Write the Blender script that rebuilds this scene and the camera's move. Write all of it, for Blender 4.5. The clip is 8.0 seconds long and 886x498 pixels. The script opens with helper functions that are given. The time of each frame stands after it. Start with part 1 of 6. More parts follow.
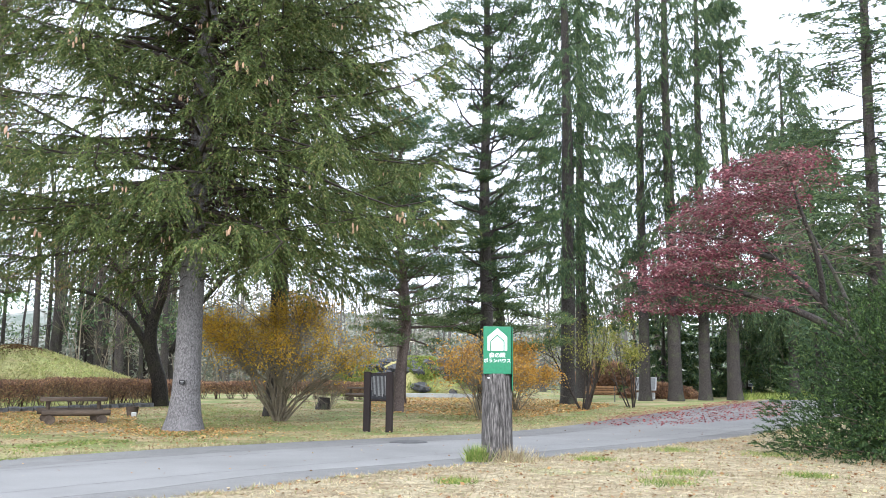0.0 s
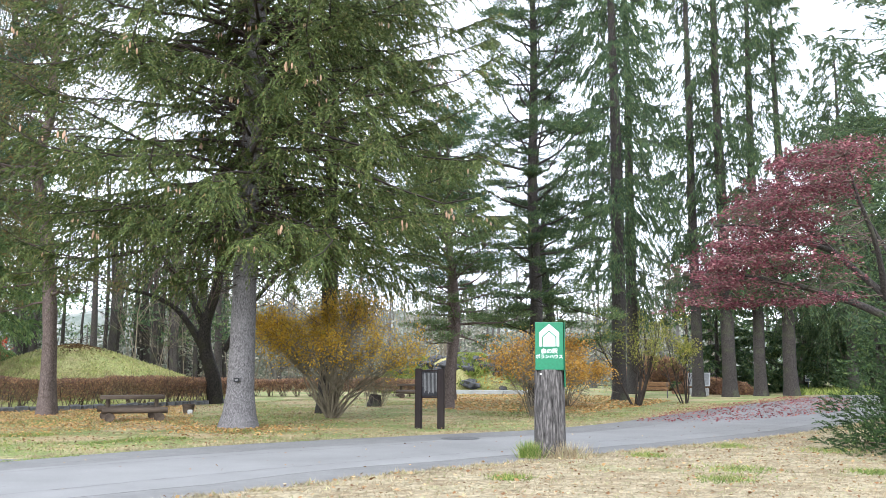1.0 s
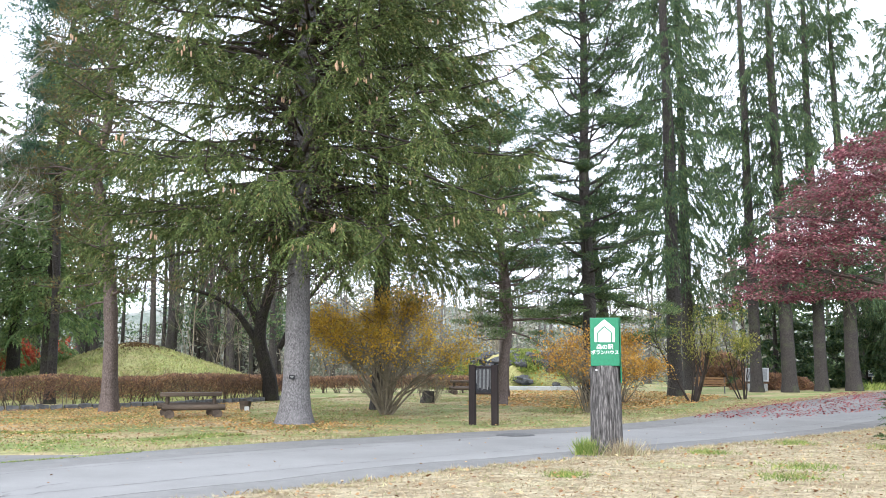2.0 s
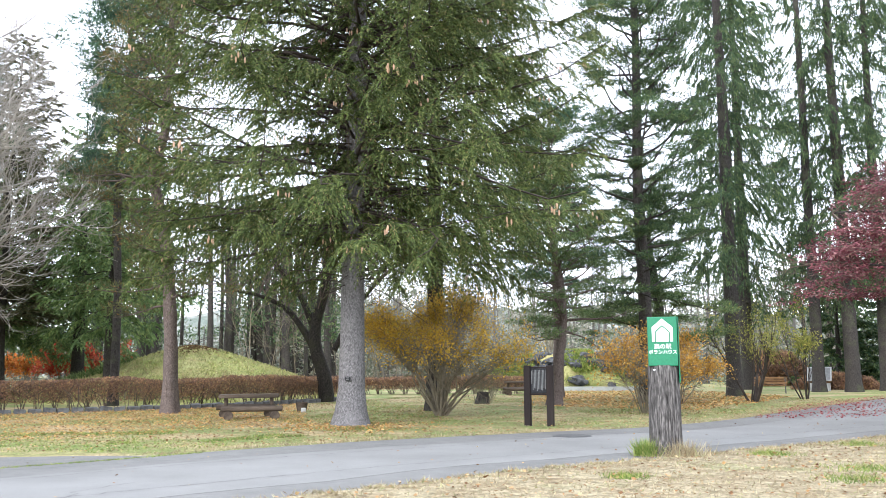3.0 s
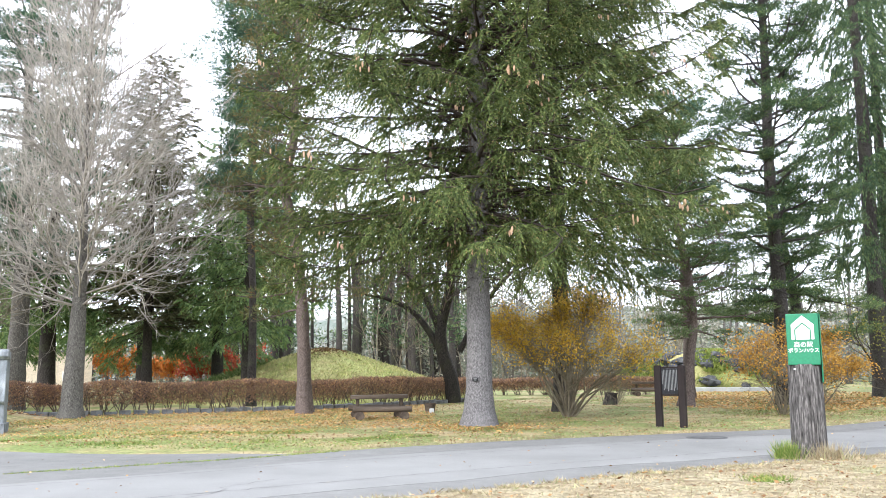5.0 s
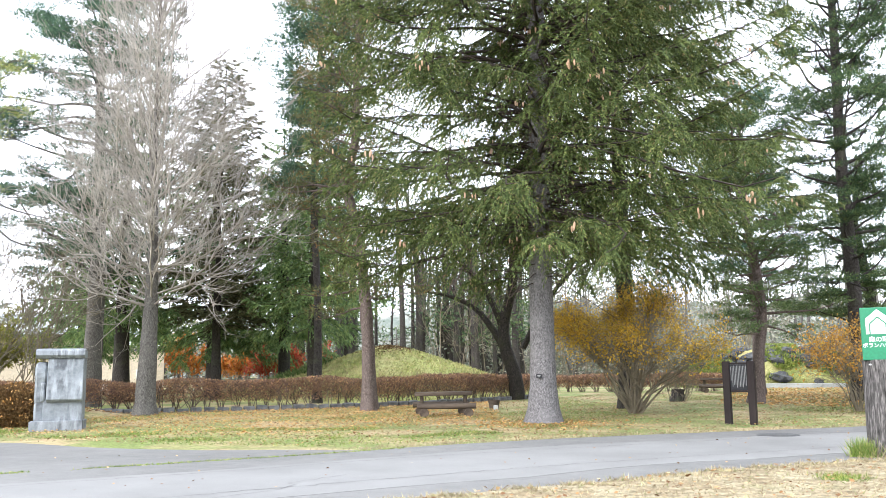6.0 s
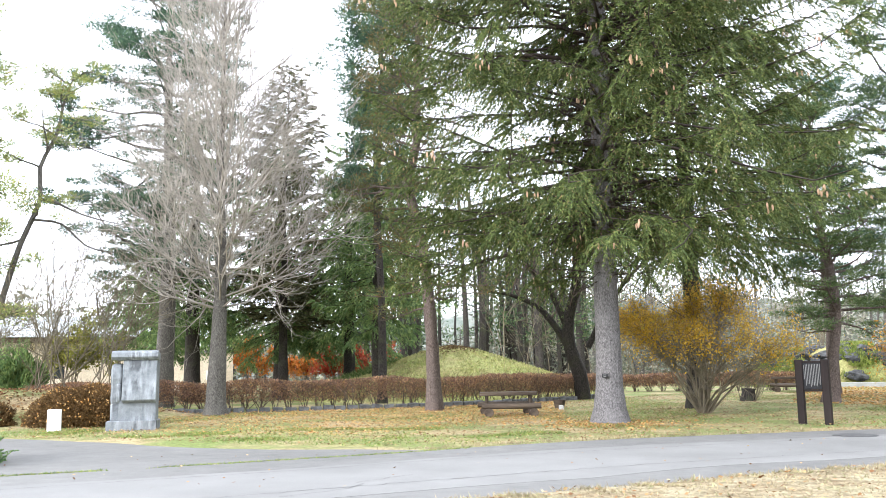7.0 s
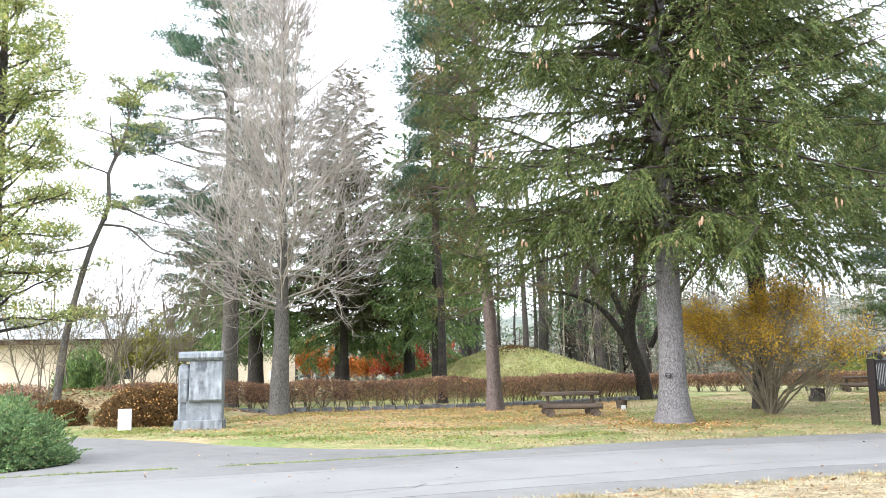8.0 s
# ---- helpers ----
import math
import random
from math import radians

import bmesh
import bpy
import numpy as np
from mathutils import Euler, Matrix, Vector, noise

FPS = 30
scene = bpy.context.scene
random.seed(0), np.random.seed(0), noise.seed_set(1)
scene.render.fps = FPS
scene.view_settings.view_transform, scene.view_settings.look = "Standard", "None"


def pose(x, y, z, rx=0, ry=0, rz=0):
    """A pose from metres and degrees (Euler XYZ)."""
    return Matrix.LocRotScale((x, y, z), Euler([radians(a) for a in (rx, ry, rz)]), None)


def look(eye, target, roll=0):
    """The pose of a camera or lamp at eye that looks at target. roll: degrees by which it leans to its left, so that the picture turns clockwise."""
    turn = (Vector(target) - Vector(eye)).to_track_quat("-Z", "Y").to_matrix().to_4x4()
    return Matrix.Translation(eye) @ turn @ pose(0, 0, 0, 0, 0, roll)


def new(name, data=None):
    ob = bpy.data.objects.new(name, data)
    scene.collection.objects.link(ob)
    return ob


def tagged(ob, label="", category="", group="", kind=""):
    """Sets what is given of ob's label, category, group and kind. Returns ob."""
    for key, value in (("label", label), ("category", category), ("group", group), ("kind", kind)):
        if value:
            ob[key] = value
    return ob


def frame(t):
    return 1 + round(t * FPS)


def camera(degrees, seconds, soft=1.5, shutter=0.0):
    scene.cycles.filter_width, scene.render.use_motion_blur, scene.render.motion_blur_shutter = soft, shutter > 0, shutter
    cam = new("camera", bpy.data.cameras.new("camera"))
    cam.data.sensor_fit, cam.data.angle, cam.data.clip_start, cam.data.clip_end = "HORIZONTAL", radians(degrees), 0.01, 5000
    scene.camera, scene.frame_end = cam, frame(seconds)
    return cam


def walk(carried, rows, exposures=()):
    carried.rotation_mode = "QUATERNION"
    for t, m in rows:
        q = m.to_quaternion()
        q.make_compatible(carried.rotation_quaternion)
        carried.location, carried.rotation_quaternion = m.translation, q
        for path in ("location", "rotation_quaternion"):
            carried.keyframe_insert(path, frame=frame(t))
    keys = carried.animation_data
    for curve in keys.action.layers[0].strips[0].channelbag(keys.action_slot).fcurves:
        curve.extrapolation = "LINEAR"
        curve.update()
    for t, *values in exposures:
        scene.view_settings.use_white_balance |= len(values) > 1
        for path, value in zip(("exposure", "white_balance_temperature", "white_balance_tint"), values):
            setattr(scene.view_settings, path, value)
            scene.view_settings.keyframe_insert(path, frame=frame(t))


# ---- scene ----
# ---- camera ----
cam = camera(54.25, 8.0, soft=0.5)
ROWS = [  # seconds, x, y, z, yaw, pitch, lean to the right
    (0.0, 0.000, 0.000, 1.498, 0.00, 8.15, -0.59),
    (0.5, -0.025, 0.000, 1.492, 1.62, 8.06, -0.45),
    (1.0, -0.047, 0.015, 1.491, 3.17, 7.92, -0.26),
    (1.5, -0.073, 0.035, 1.495, 4.91, 7.73, -0.12),
    (3.0, -0.131, 0.075, 1.494, 9.98, 7.74, 0.30),
    (3.5, -0.165, 0.060, 1.492, 12.17, 7.83, 0.50),
    (4.0, -0.190, 0.025, 1.485, 14.32, 7.95, 0.55),
    (5.5, -0.198, -0.019, 1.484, 20.00, 7.78, 0.67),
    (6.0, -0.190, -0.028, 1.484, 22.19, 7.73, 0.81),
    (6.5, -0.192, -0.036, 1.483, 24.34, 7.75, 0.97),
    (7.0, -0.202, -0.043, 1.486, 26.34, 7.79, 1.06),
    (7.5, -0.212, -0.052, 1.485, 28.22, 7.82, 1.14),
    (8.0, -0.231, -0.054, 1.490, 30.21, 7.86, 1.17),
]
walk(cam, [(t, pose(x, y, z, 0, 0, yaw) @ pose(0, 0, 0, 90 + pitch) @ pose(0, 0, 0, 0, 0, -lean)) for t, x, y, z, yaw, pitch, lean in ROWS],
     exposures=[(0.0, 1.18, 5900, 12), (8.0, 1.49, 6150, 12)])

# ---- light: bright overcast sky with a soft sun behind the camera ----
world = bpy.data.worlds.new("sky")
scene.world = world
world.use_nodes = True
wt = world.node_tree
wt.nodes.clear()
SUN_UP, SUN_AROUND = 27.0, 205.0
sky = wt.nodes.new("ShaderNodeTexSky")
sky.sky_type, sky.sun_disc = "NISHITA", False
sky.sun_elevation, sky.sun_rotation = radians(SUN_UP), radians(SUN_AROUND)
veil = wt.nodes.new("ShaderNodeMix")
veil.data_type = "RGBA"
veil.inputs["Factor"].default_value = 0.82
veil.inputs["B"].default_value = (15.5, 16.0, 16.8, 1)
back = wt.nodes.new("ShaderNodeBackground")
back.inputs["Strength"].default_value = 0.11
wout = wt.nodes.new("ShaderNodeOutputWorld")
wt.links.new(sky.outputs["Color"], veil.inputs["A"])
wt.links.new(veil.outputs["Result"], back.inputs["Color"])
wt.links.new(back.outputs["Background"], wout.inputs["Surface"])
sun_data = bpy.data.lights.new("sun", "SUN")
sun_data.energy, sun_data.angle, sun_data.color = 1.5, radians(16), (1.0, 0.96, 0.9)
sun_lamp = new("sun", sun_data)
a, e = radians(SUN_AROUND), radians(SUN_UP)
sun_lamp.matrix_world = look((math.sin(a) * math.cos(e) * 60, math.cos(a) * math.cos(e) * 60, math.sin(e) * 60), (0, 0, 0))


# ---- materials ----
def shader(name, rough=0.8):
    m = bpy.data.materials.new(name)
    m.use_nodes = True
    t = m.node_tree
    b = t.nodes["Principled BSDF"]
    b.inputs["Roughness"].default_value = rough
    if rough >= 0.5:
        b.inputs["Specular IOR Level"].default_value = 0.18
    return m, t, b


def ramp(t, source, stops):
    r = t.nodes.new("ShaderNodeValToRGB")
    while len(r.color_ramp.elements) < len(stops):
        r.color_ramp.elements.new(0.5)
    for el, (p, c) in zip(r.color_ramp.elements, stops):
        el.position, el.color = p, (*c, 1)
    t.links.new(source, r.inputs["Fac"])
    return r.outputs["Color"]


def grain(t, scale, detail=6, stretch=(1, 1, 1), rough=0.6, coords="Object"):
    co = t.nodes.new("ShaderNodeTexCoord")
    mp = t.nodes.new("ShaderNodeMapping")
    mp.inputs["Scale"].default_value = stretch
    nz = t.nodes.new("ShaderNodeTexNoise")
    nz.inputs["Scale"].default_value, nz.inputs["Detail"].default_value, nz.inputs["Roughness"].default_value = scale, detail, rough
    t.links.new(co.outputs[coords], mp.inputs["Vector"])
    t.links.new(mp.outputs["Vector"], nz.inputs["Vector"])
    return nz.outputs["Fac"]


def mixed(t, kind, fac, a, b):
    m = t.nodes.new("ShaderNodeMix")
    m.data_type, m.blend_type = "RGBA", kind
    for sock, v in (("Factor", fac), ("A", a), ("B", b)):
        if isinstance(v, (int, float)):
            m.inputs[sock].default_value = v
        elif isinstance(v, tuple):
            m.inputs[sock].default_value = (*v, 1)
        else:
            t.links.new(v, m.inputs[sock])
    return m.outputs["Result"]


def bumped(t, b, height, strength=0.5, distance=0.02):
    n = t.nodes.new("ShaderNodeBump")
    n.inputs["Strength"].default_value, n.inputs["Distance"].default_value = strength, distance
    t.links.new(height, n.inputs["Height"])
    t.links.new(n.outputs["Normal"], b.inputs["Normal"])


def surface(name, stops, scale=4.0, rough=0.8, stretch=(1, 1, 1), bump=0.4, distance=0.02, fine=None, detail=8):
    """A plain surface: a colour ramp over noise at two scales, with relief."""
    m, t, b = shader(name, rough)
    n1 = grain(t, scale, detail, stretch)
    n2 = grain(t, fine or scale * 9, 4, stretch)
    c = ramp(t, n1, stops)
    f = ramp(t, n2, [(0.3, (0.72, 0.72, 0.72)), (0.7, (1.15, 1.15, 1.15))])
    t.links.new(mixed(t, "MULTIPLY", 0.7, c, f), b.inputs["Base Color"])
    bumped(t, b, n2, bump, distance)
    return m


def foliage(name, stops, through_light=0.3, rough=0.6):
    """Leaves: each one takes its own colour, with slow patches through the crown, and lets some light through."""
    m, t, b = shader(name, rough)
    g = t.nodes.new("ShaderNodeNewGeometry")
    c = ramp(t, g.outputs["Random Per Island"], stops)
    patch = ramp(t, grain(t, 0.9, 3), [(0.3, (0.7, 0.72, 0.7)), (0.7, (1.2, 1.18, 1.1))])
    c = mixed(t, "MULTIPLY", 0.8, c, patch)
    clump = ramp(t, grain(t, 3.6, 3), [(0.35, (0.62, 0.64, 0.66)), (0.65, (1.3, 1.28, 1.2))])
    c = mixed(t, "MULTIPLY", 0.7, c, clump)
    t.links.new(c, b.inputs["Base Color"])
    b.inputs["Specular IOR Level"].default_value = 0.2
    tr = t.nodes.new("ShaderNodeBsdfTranslucent")
    t.links.new(c, tr.inputs["Color"])
    mx = t.nodes.new("ShaderNodeMixShader")
    mx.inputs["Fac"].default_value = through_light
    t.links.new(b.outputs["BSDF"], mx.inputs[1])
    t.links.new(tr.outputs["BSDF"], mx.inputs[2])
    t.links.new(mx.outputs["Shader"], t.nodes["Material Output"].inputs["Surface"])
    return m


def bark_mat(name, dark, light, scale=5.0, moss=None):
    m, t, b = shader(name, 0.9)
    n1 = grain(t, scale * 5.5, 9, (1, 1, 0.6), 0.8)
    n2 = grain(t, 1.3, 5)
    vo = t.nodes.new("ShaderNodeTexVoronoi")
    co = t.nodes.new("ShaderNodeTexCoord")
    mp = t.nodes.new("ShaderNodeMapping")
    mp.inputs["Scale"].default_value = (1, 1, 0.4)
    vo.inputs["Scale"].default_value = scale * 10
    t.links.new(co.outputs["Object"], mp.inputs["Vector"])
    t.links.new(mp.outputs["Vector"], vo.inputs["Vector"])
    c = ramp(t, n1, [(0.38, dark), (0.60, light)])
    c = mixed(t, "MULTIPLY", 0.6, c, ramp(t, vo.outputs["Distance"], [(0.1, (1.15, 1.15, 1.15)), (0.65, (0.4, 0.4, 0.4))]))
    c = mixed(t, "MIX", ramp(t, n2, [(0.52, (0, 0, 0)), (0.75, (0.7, 0.7, 0.7))]), c, moss or tuple(0.75 * v for v in light))
    t.links.new(c, b.inputs["Base Color"])
    bumped(t, b, mixed(t, "ADD", 0.5, n1, vo.outputs["Distance"]), 0.9, 0.03)
    return m


M = {
    "spruce_bark": bark_mat("spruce_bark", (0.085, 0.08, 0.08), (0.30, 0.285, 0.285)),
    "dark_bark": bark_mat("dark_bark", (0.022, 0.019, 0.018), (0.10, 0.088, 0.078), 4, (0.09, 0.1, 0.05)),
    "black_bark": bark_mat("black_bark", (0.012, 0.010, 0.009), (0.06, 0.052, 0.043), 4, (0.045, 0.05, 0.022)),
    "grey_bark": bark_mat("grey_bark", (0.075, 0.068, 0.062), (0.235, 0.22, 0.195), 4),
    "red_bark": bark_mat("red_bark", (0.09, 0.065, 0.055), (0.24, 0.19, 0.17), 4),
    "pale_twig": surface("pale_twig", [(0.3, (0.24, 0.215, 0.185)), (0.7, (0.47, 0.43, 0.38))], 3),
    "brown_twig": surface("brown_twig", [(0.3, (0.07, 0.05, 0.04)), (0.7, (0.17, 0.13, 0.105))], 3),
    "spruce": foliage("spruce_needles", [(0, (0.05, 0.074, 0.025)), (0.6, (0.10, 0.136, 0.042)), (0.9, (0.17, 0.202, 0.066)), (1, (0.24, 0.185, 0.09))]),
    "spruce_far": foliage("far_spruce_needles", [(0, (0.038, 0.072, 0.036)), (0.6, (0.075, 0.12, 0.055)), (1, (0.15, 0.19, 0.075))]),
    "spruce_low": foliage("low_spruce_needles", [(0, (0.10, 0.17, 0.07)), (0.6, (0.19, 0.285, 0.11)), (1, (0.31, 0.38, 0.15))]),
    "fir": foliage("fir_needles", [(0, (0.034, 0.066, 0.034)), (0.6, (0.068, 0.115, 0.05)), (1, (0.15, 0.19, 0.07))]),
    "pine": foliage("pine_needles", [(0, (0.07, 0.115, 0.05)), (0.6, (0.125, 0.185, 0.075)), (1, (0.22, 0.26, 0.11))]),
    "blue_pine": foliage("blue_pine_needles", [(0, (0.04, 0.085, 0.06)), (0.6, (0.075, 0.14, 0.09)), (1, (0.14, 0.21, 0.12))]),
    "rusty_pine": foliage("rusty_pine_needles", [(0, (0.07, 0.085, 0.04)), (0.6, (0.12, 0.13, 0.055)), (0.85, (0.17, 0.15, 0.06)), (1, (0.26, 0.13, 0.055))]),
    "yew": foliage("yew_needles", [(0, (0.012, 0.027, 0.009)), (0.6, (0.028, 0.056, 0.018)), (1, (0.09, 0.14, 0.04))], 0.12),
    "juniper": foliage("juniper_scales", [(0, (0.085, 0.15, 0.07)), (0.6, (0.17, 0.27, 0.12)), (0.9, (0.30, 0.40, 0.16)), (1, (0.2, 0.13, 0.08))], 0.25),
    "maple": foliage("maple_leaves", [(0, (0.11, 0.032, 0.045)), (0.5, (0.19, 0.058, 0.078)), (0.85, (0.28, 0.115, 0.13)), (1, (0.40, 0.24, 0.23))], 0.4),
    "gold": foliage("golden_leaves", [(0, (0.36, 0.215, 0.025)), (0.5, (0.55, 0.35, 0.045)), (0.9, (0.62, 0.42, 0.065)), (1, (0.36, 0.34, 0.07))], 0.5),
    "lime": foliage("yellow_green_leaves", [(0, (0.13, 0.15, 0.03)), (0.6, (0.27, 0.27, 0.06)), (1, (0.38, 0.33, 0.09))], 0.4),
    "olive": foliage("olive_green_needles", [(0, (0.16, 0.21, 0.07)), (0.6, (0.30, 0.35, 0.12)), (0.9, (0.46, 0.47, 0.18)), (1, (0.50, 0.33, 0.14))], 0.35),
    "larch": foliage("larch_needles", [(0, (0.08, 0.09, 0.05)), (0.6, (0.14, 0.145, 0.08)), (1, (0.22, 0.19, 0.11))], 0.3),
    "amber": foliage("amber_leaves", [(0, (0.40, 0.20, 0.035)), (0.6, (0.58, 0.31, 0.06)), (1, (0.62, 0.42, 0.10))], 0.45),
    "orange": foliage("orange_leaves", [(0, (0.36, 0.10, 0.02)), (0.6, (0.55, 0.2, 0.04)), (1, (0.6, 0.33, 0.08))], 0.4),
    "scarlet": foliage("scarlet_leaves", [(0, (0.28, 0.03, 0.02)), (0.6, (0.42, 0.07, 0.04)), (1, (0.45, 0.2, 0.08))], 0.4),
    "hedge": foliage("hedge_leaves", [(0, (0.19, 0.11, 0.085)), (0.5, (0.32, 0.185, 0.13)), (0.85, (0.42, 0.26, 0.155)), (1, (0.56, 0.36, 0.17))], 0.3),
    "bushy_brown": foliage("brown_bush_leaves", [(0, (0.085, 0.05, 0.02)), (0.6, (0.15, 0.085, 0.035)), (1, (0.22, 0.14, 0.06))], 0.25),
    # distance haze is painted in: leaf colours lifted towards pale grey
    "far_wood": foliage("hazed_far_wood_leaves", [(0, (0.14, 0.165, 0.125)), (0.4, (0.20, 0.22, 0.17)), (0.75, (0.30, 0.285, 0.235)), (1, (0.38, 0.34, 0.29))], 0.3),
    "bank": foliage("bright_ground_cover", [(0, (0.12, 0.17, 0.04)), (0.5, (0.24, 0.30, 0.07)), (1, (0.40, 0.42, 0.14))], 0.35),
    "mound_cover": foliage("mound_ground_cover", [(0, (0.25, 0.27, 0.09)), (0.45, (0.41, 0.44, 0.17)), (0.8, (0.54, 0.50, 0.26)), (1, (0.34, 0.25, 0.14))], 0.3),
    "strap": foliage("strap_leaves", [(0, (0.06, 0.11, 0.03)), (0.6, (0.13, 0.2, 0.06)), (1, (0.33, 0.36, 0.16))], 0.3),
    "twig_tan": surface("tan_twig", [(0.3, (0.12, 0.10, 0.07)), (0.7, (0.25, 0.215, 0.155))], 3),
    "dark_twig": surface("dark_twig", [(0.3, (0.028, 0.022, 0.018)), (0.7, (0.075, 0.06, 0.05))], 3),
    "dry_blades": foliage("dry_grass_blades", [(0, (0.22, 0.165, 0.10)), (0.45, (0.36, 0.295, 0.19)), (0.8, (0.47, 0.41, 0.285)), (1, (0.24, 0.27, 0.10))], 0.3),
    "green_blades": foliage("green_grass_blades", [(0, (0.09, 0.15, 0.03)), (0.6, (0.19, 0.26, 0.06)), (1, (0.40, 0.36, 0.15))], 0.3),
    "litter": foliage("fallen_leaves", [(0, (0.13, 0.065, 0.035)), (0.45, (0.25, 0.13, 0.06)), (0.8, (0.40, 0.25, 0.12)), (1, (0.55, 0.42, 0.25))], 0.2, 0.75),
    "yellow_litter": foliage("fallen_golden_leaves", [(0, (0.32, 0.16, 0.055)), (0.5, (0.50, 0.28, 0.10)), (1, (0.62, 0.42, 0.19))], 0.2, 0.75),
    "red_litter": foliage("fallen_red_leaves", [(0, (0.17, 0.03, 0.04)), (0.6, (0.28, 0.06, 0.07)), (1, (0.36, 0.14, 0.11))], 0.2, 0.75),
    "post_wood": surface("weathered_post_wood", [(0.32, (0.022, 0.02, 0.018)), (0.5, (0.10, 0.093, 0.088)), (0.68, (0.27, 0.25, 0.235))], 34, 0.9, (1, 1, 0.13), 1.0, 0.03, 120),
    "bench_wood": surface("bench_wood", [(0.3, (0.035, 0.026, 0.02)), (0.7, (0.13, 0.10, 0.075))], 3, 0.85, (0.2, 1, 1), 0.6, 0.01, 30),
    "brown_paint": surface("dark_brown_paint", [(0.3, (0.011, 0.007, 0.0065)), (0.7, (0.023, 0.016, 0.0145))], 4, 0.6, (1, 1, 0.2), 0.3, 0.005),
    "slat_wood": surface("park_bench_slats", [(0.3, (0.20, 0.11, 0.05)), (0.7, (0.36, 0.21, 0.10))], 4, 0.6, (0.2, 1, 1)),
    "black_board": surface("dark_board", [(0.3, (0.012, 0.012, 0.014)), (0.7, (0.024, 0.024, 0.027))], 5, 0.5),
    "pale_ink": surface("pale_ink", [(0.3, (0.2, 0.2, 0.2)), (0.7, (0.3, 0.3, 0.29))], 9),
    "sign_green": surface("green_sign_paint", [(0.3, (0.005, 0.135, 0.06)), (0.7, (0.008, 0.165, 0.075))], 3, 0.4, (1, 1, 1), 0.05, 0.002),
    "white_paint": surface("white_paint", [(0.3, (0.72, 0.73, 0.72)), (0.7, (0.84, 0.84, 0.83))], 3, 0.5, (1, 1, 1), 0.05, 0.002),
    "rock": surface("dark_rock", [(0.3, (0.035, 0.037, 0.04)), (0.7, (0.15, 0.15, 0.15))], 1.6, 0.9, (1, 1, 1), 0.8, 0.06),
    "kerb_stone": surface("kerb_stone", [(0.3, (0.06, 0.062, 0.064)), (0.7, (0.19, 0.19, 0.19))], 5, 0.9, (1, 1, 1), 0.6, 0.02),
    "concrete": surface("pale_concrete", [(0.3, (0.36, 0.36, 0.35)), (0.7, (0.52, 0.52, 0.5))], 3, 0.9),
    "cream": surface("cream_render", [(0.3, (0.62, 0.52, 0.40)), (0.7, (0.76, 0.66, 0.53))], 1.2, 0.9, (1, 1, 1), 0.1, 0.01),
    "roof": surface("pale_metal_roof", [(0.3, (0.28, 0.31, 0.31)), (0.7, (0.40, 0.43, 0.43))], 0.8, 0.5, (1, 1, 1), 0.1),
    "eave": surface("brown_eave", [(0.3, (0.10, 0.06, 0.05)), (0.7, (0.17, 0.11, 0.095))], 2, 0.7),
    "iron": surface("dark_iron", [(0.3, (0.06, 0.06, 0.062)), (0.7, (0.12, 0.118, 0.115))], 6, 0.7),
    "cone": surface("cone_scales", [(0.3, (0.46, 0.28, 0.17)), (0.7, (0.66, 0.46, 0.31))], 30, 0.7, (1, 1, 1), 0.8, 0.01),
    "blue_metal": surface("blue_grey_metal", [(0.3, (0.10, 0.13, 0.17)), (0.7, (0.17, 0.2, 0.25))], 4, 0.5),
}
pane_mat, pt, pb = shader("dark_window_glass", 0.08)
pb.inputs["Base Color"].default_value = (0.05, 0.055, 0.06, 1)
M["glass"] = pane_mat


def turf_mat(name, tan, brown, green, green_share):
    m, t, b = shader(name, 0.95)
    big = grain(t, 0.42, 7)
    mid = grain(t, 1.6, 8)
    fine = grain(t, 22, 6, (1, 1, 1), 0.75)
    c = mixed(t, "MIX", ramp(t, mid, [(0.38, (0, 0, 0)), (0.62, (1, 1, 1))]), tan, brown)
    c = mixed(t, "MIX", ramp(t, big, [(0.62 - green_share, (0, 0, 0)), (0.78 - green_share, (0.9, 0.9, 0.9))]), c, green)
    c = mixed(t, "MULTIPLY", 0.7, c, ramp(t, grain(t, 6.5, 6), [(0.32, (0.5, 0.52, 0.45)), (0.68, (1.35, 1.33, 1.3))]))
    c = mixed(t, "MULTIPLY", 0.9, c, ramp(t, fine, [(0.3, (0.35, 0.33, 0.3)), (0.7, (1.5, 1.5, 1.5))]))
    t.links.new(c, b.inputs["Base Color"])
    bumped(t, b, fine, 0.8, 0.04)
    return m


def stained_stone():
    """Grey granite with dark weather streaks running down it."""
    m, t, b = shader("stained_granite", 0.8)
    c = ramp(t, grain(t, 1.8, 7), [(0.3, (0.15, 0.165, 0.175)), (0.55, (0.27, 0.29, 0.305)), (0.75, (0.38, 0.40, 0.41))])
    streak = ramp(t, grain(t, 7.0, 6, (1, 1, 0.12)), [(0.42, (0.30, 0.30, 0.31)), (0.60, (1.0, 1.0, 1.0))])
    c = mixed(t, "MULTIPLY", ramp(t, grain(t, 1.9, 3), [(0.40, (0.1, 0.1, 0.1)), (0.62, (0.95, 0.95, 0.95))]), c, streak)
    speck = grain(t, 70, 4)
    c = mixed(t, "MULTIPLY", 0.6, c, ramp(t, speck, [(0.3, (0.7, 0.7, 0.7)), (0.7, (1.2, 1.2, 1.2))]))
    t.links.new(c, b.inputs["Base Color"])
    bumped(t, b, speck, 0.35, 0.008)
    return m


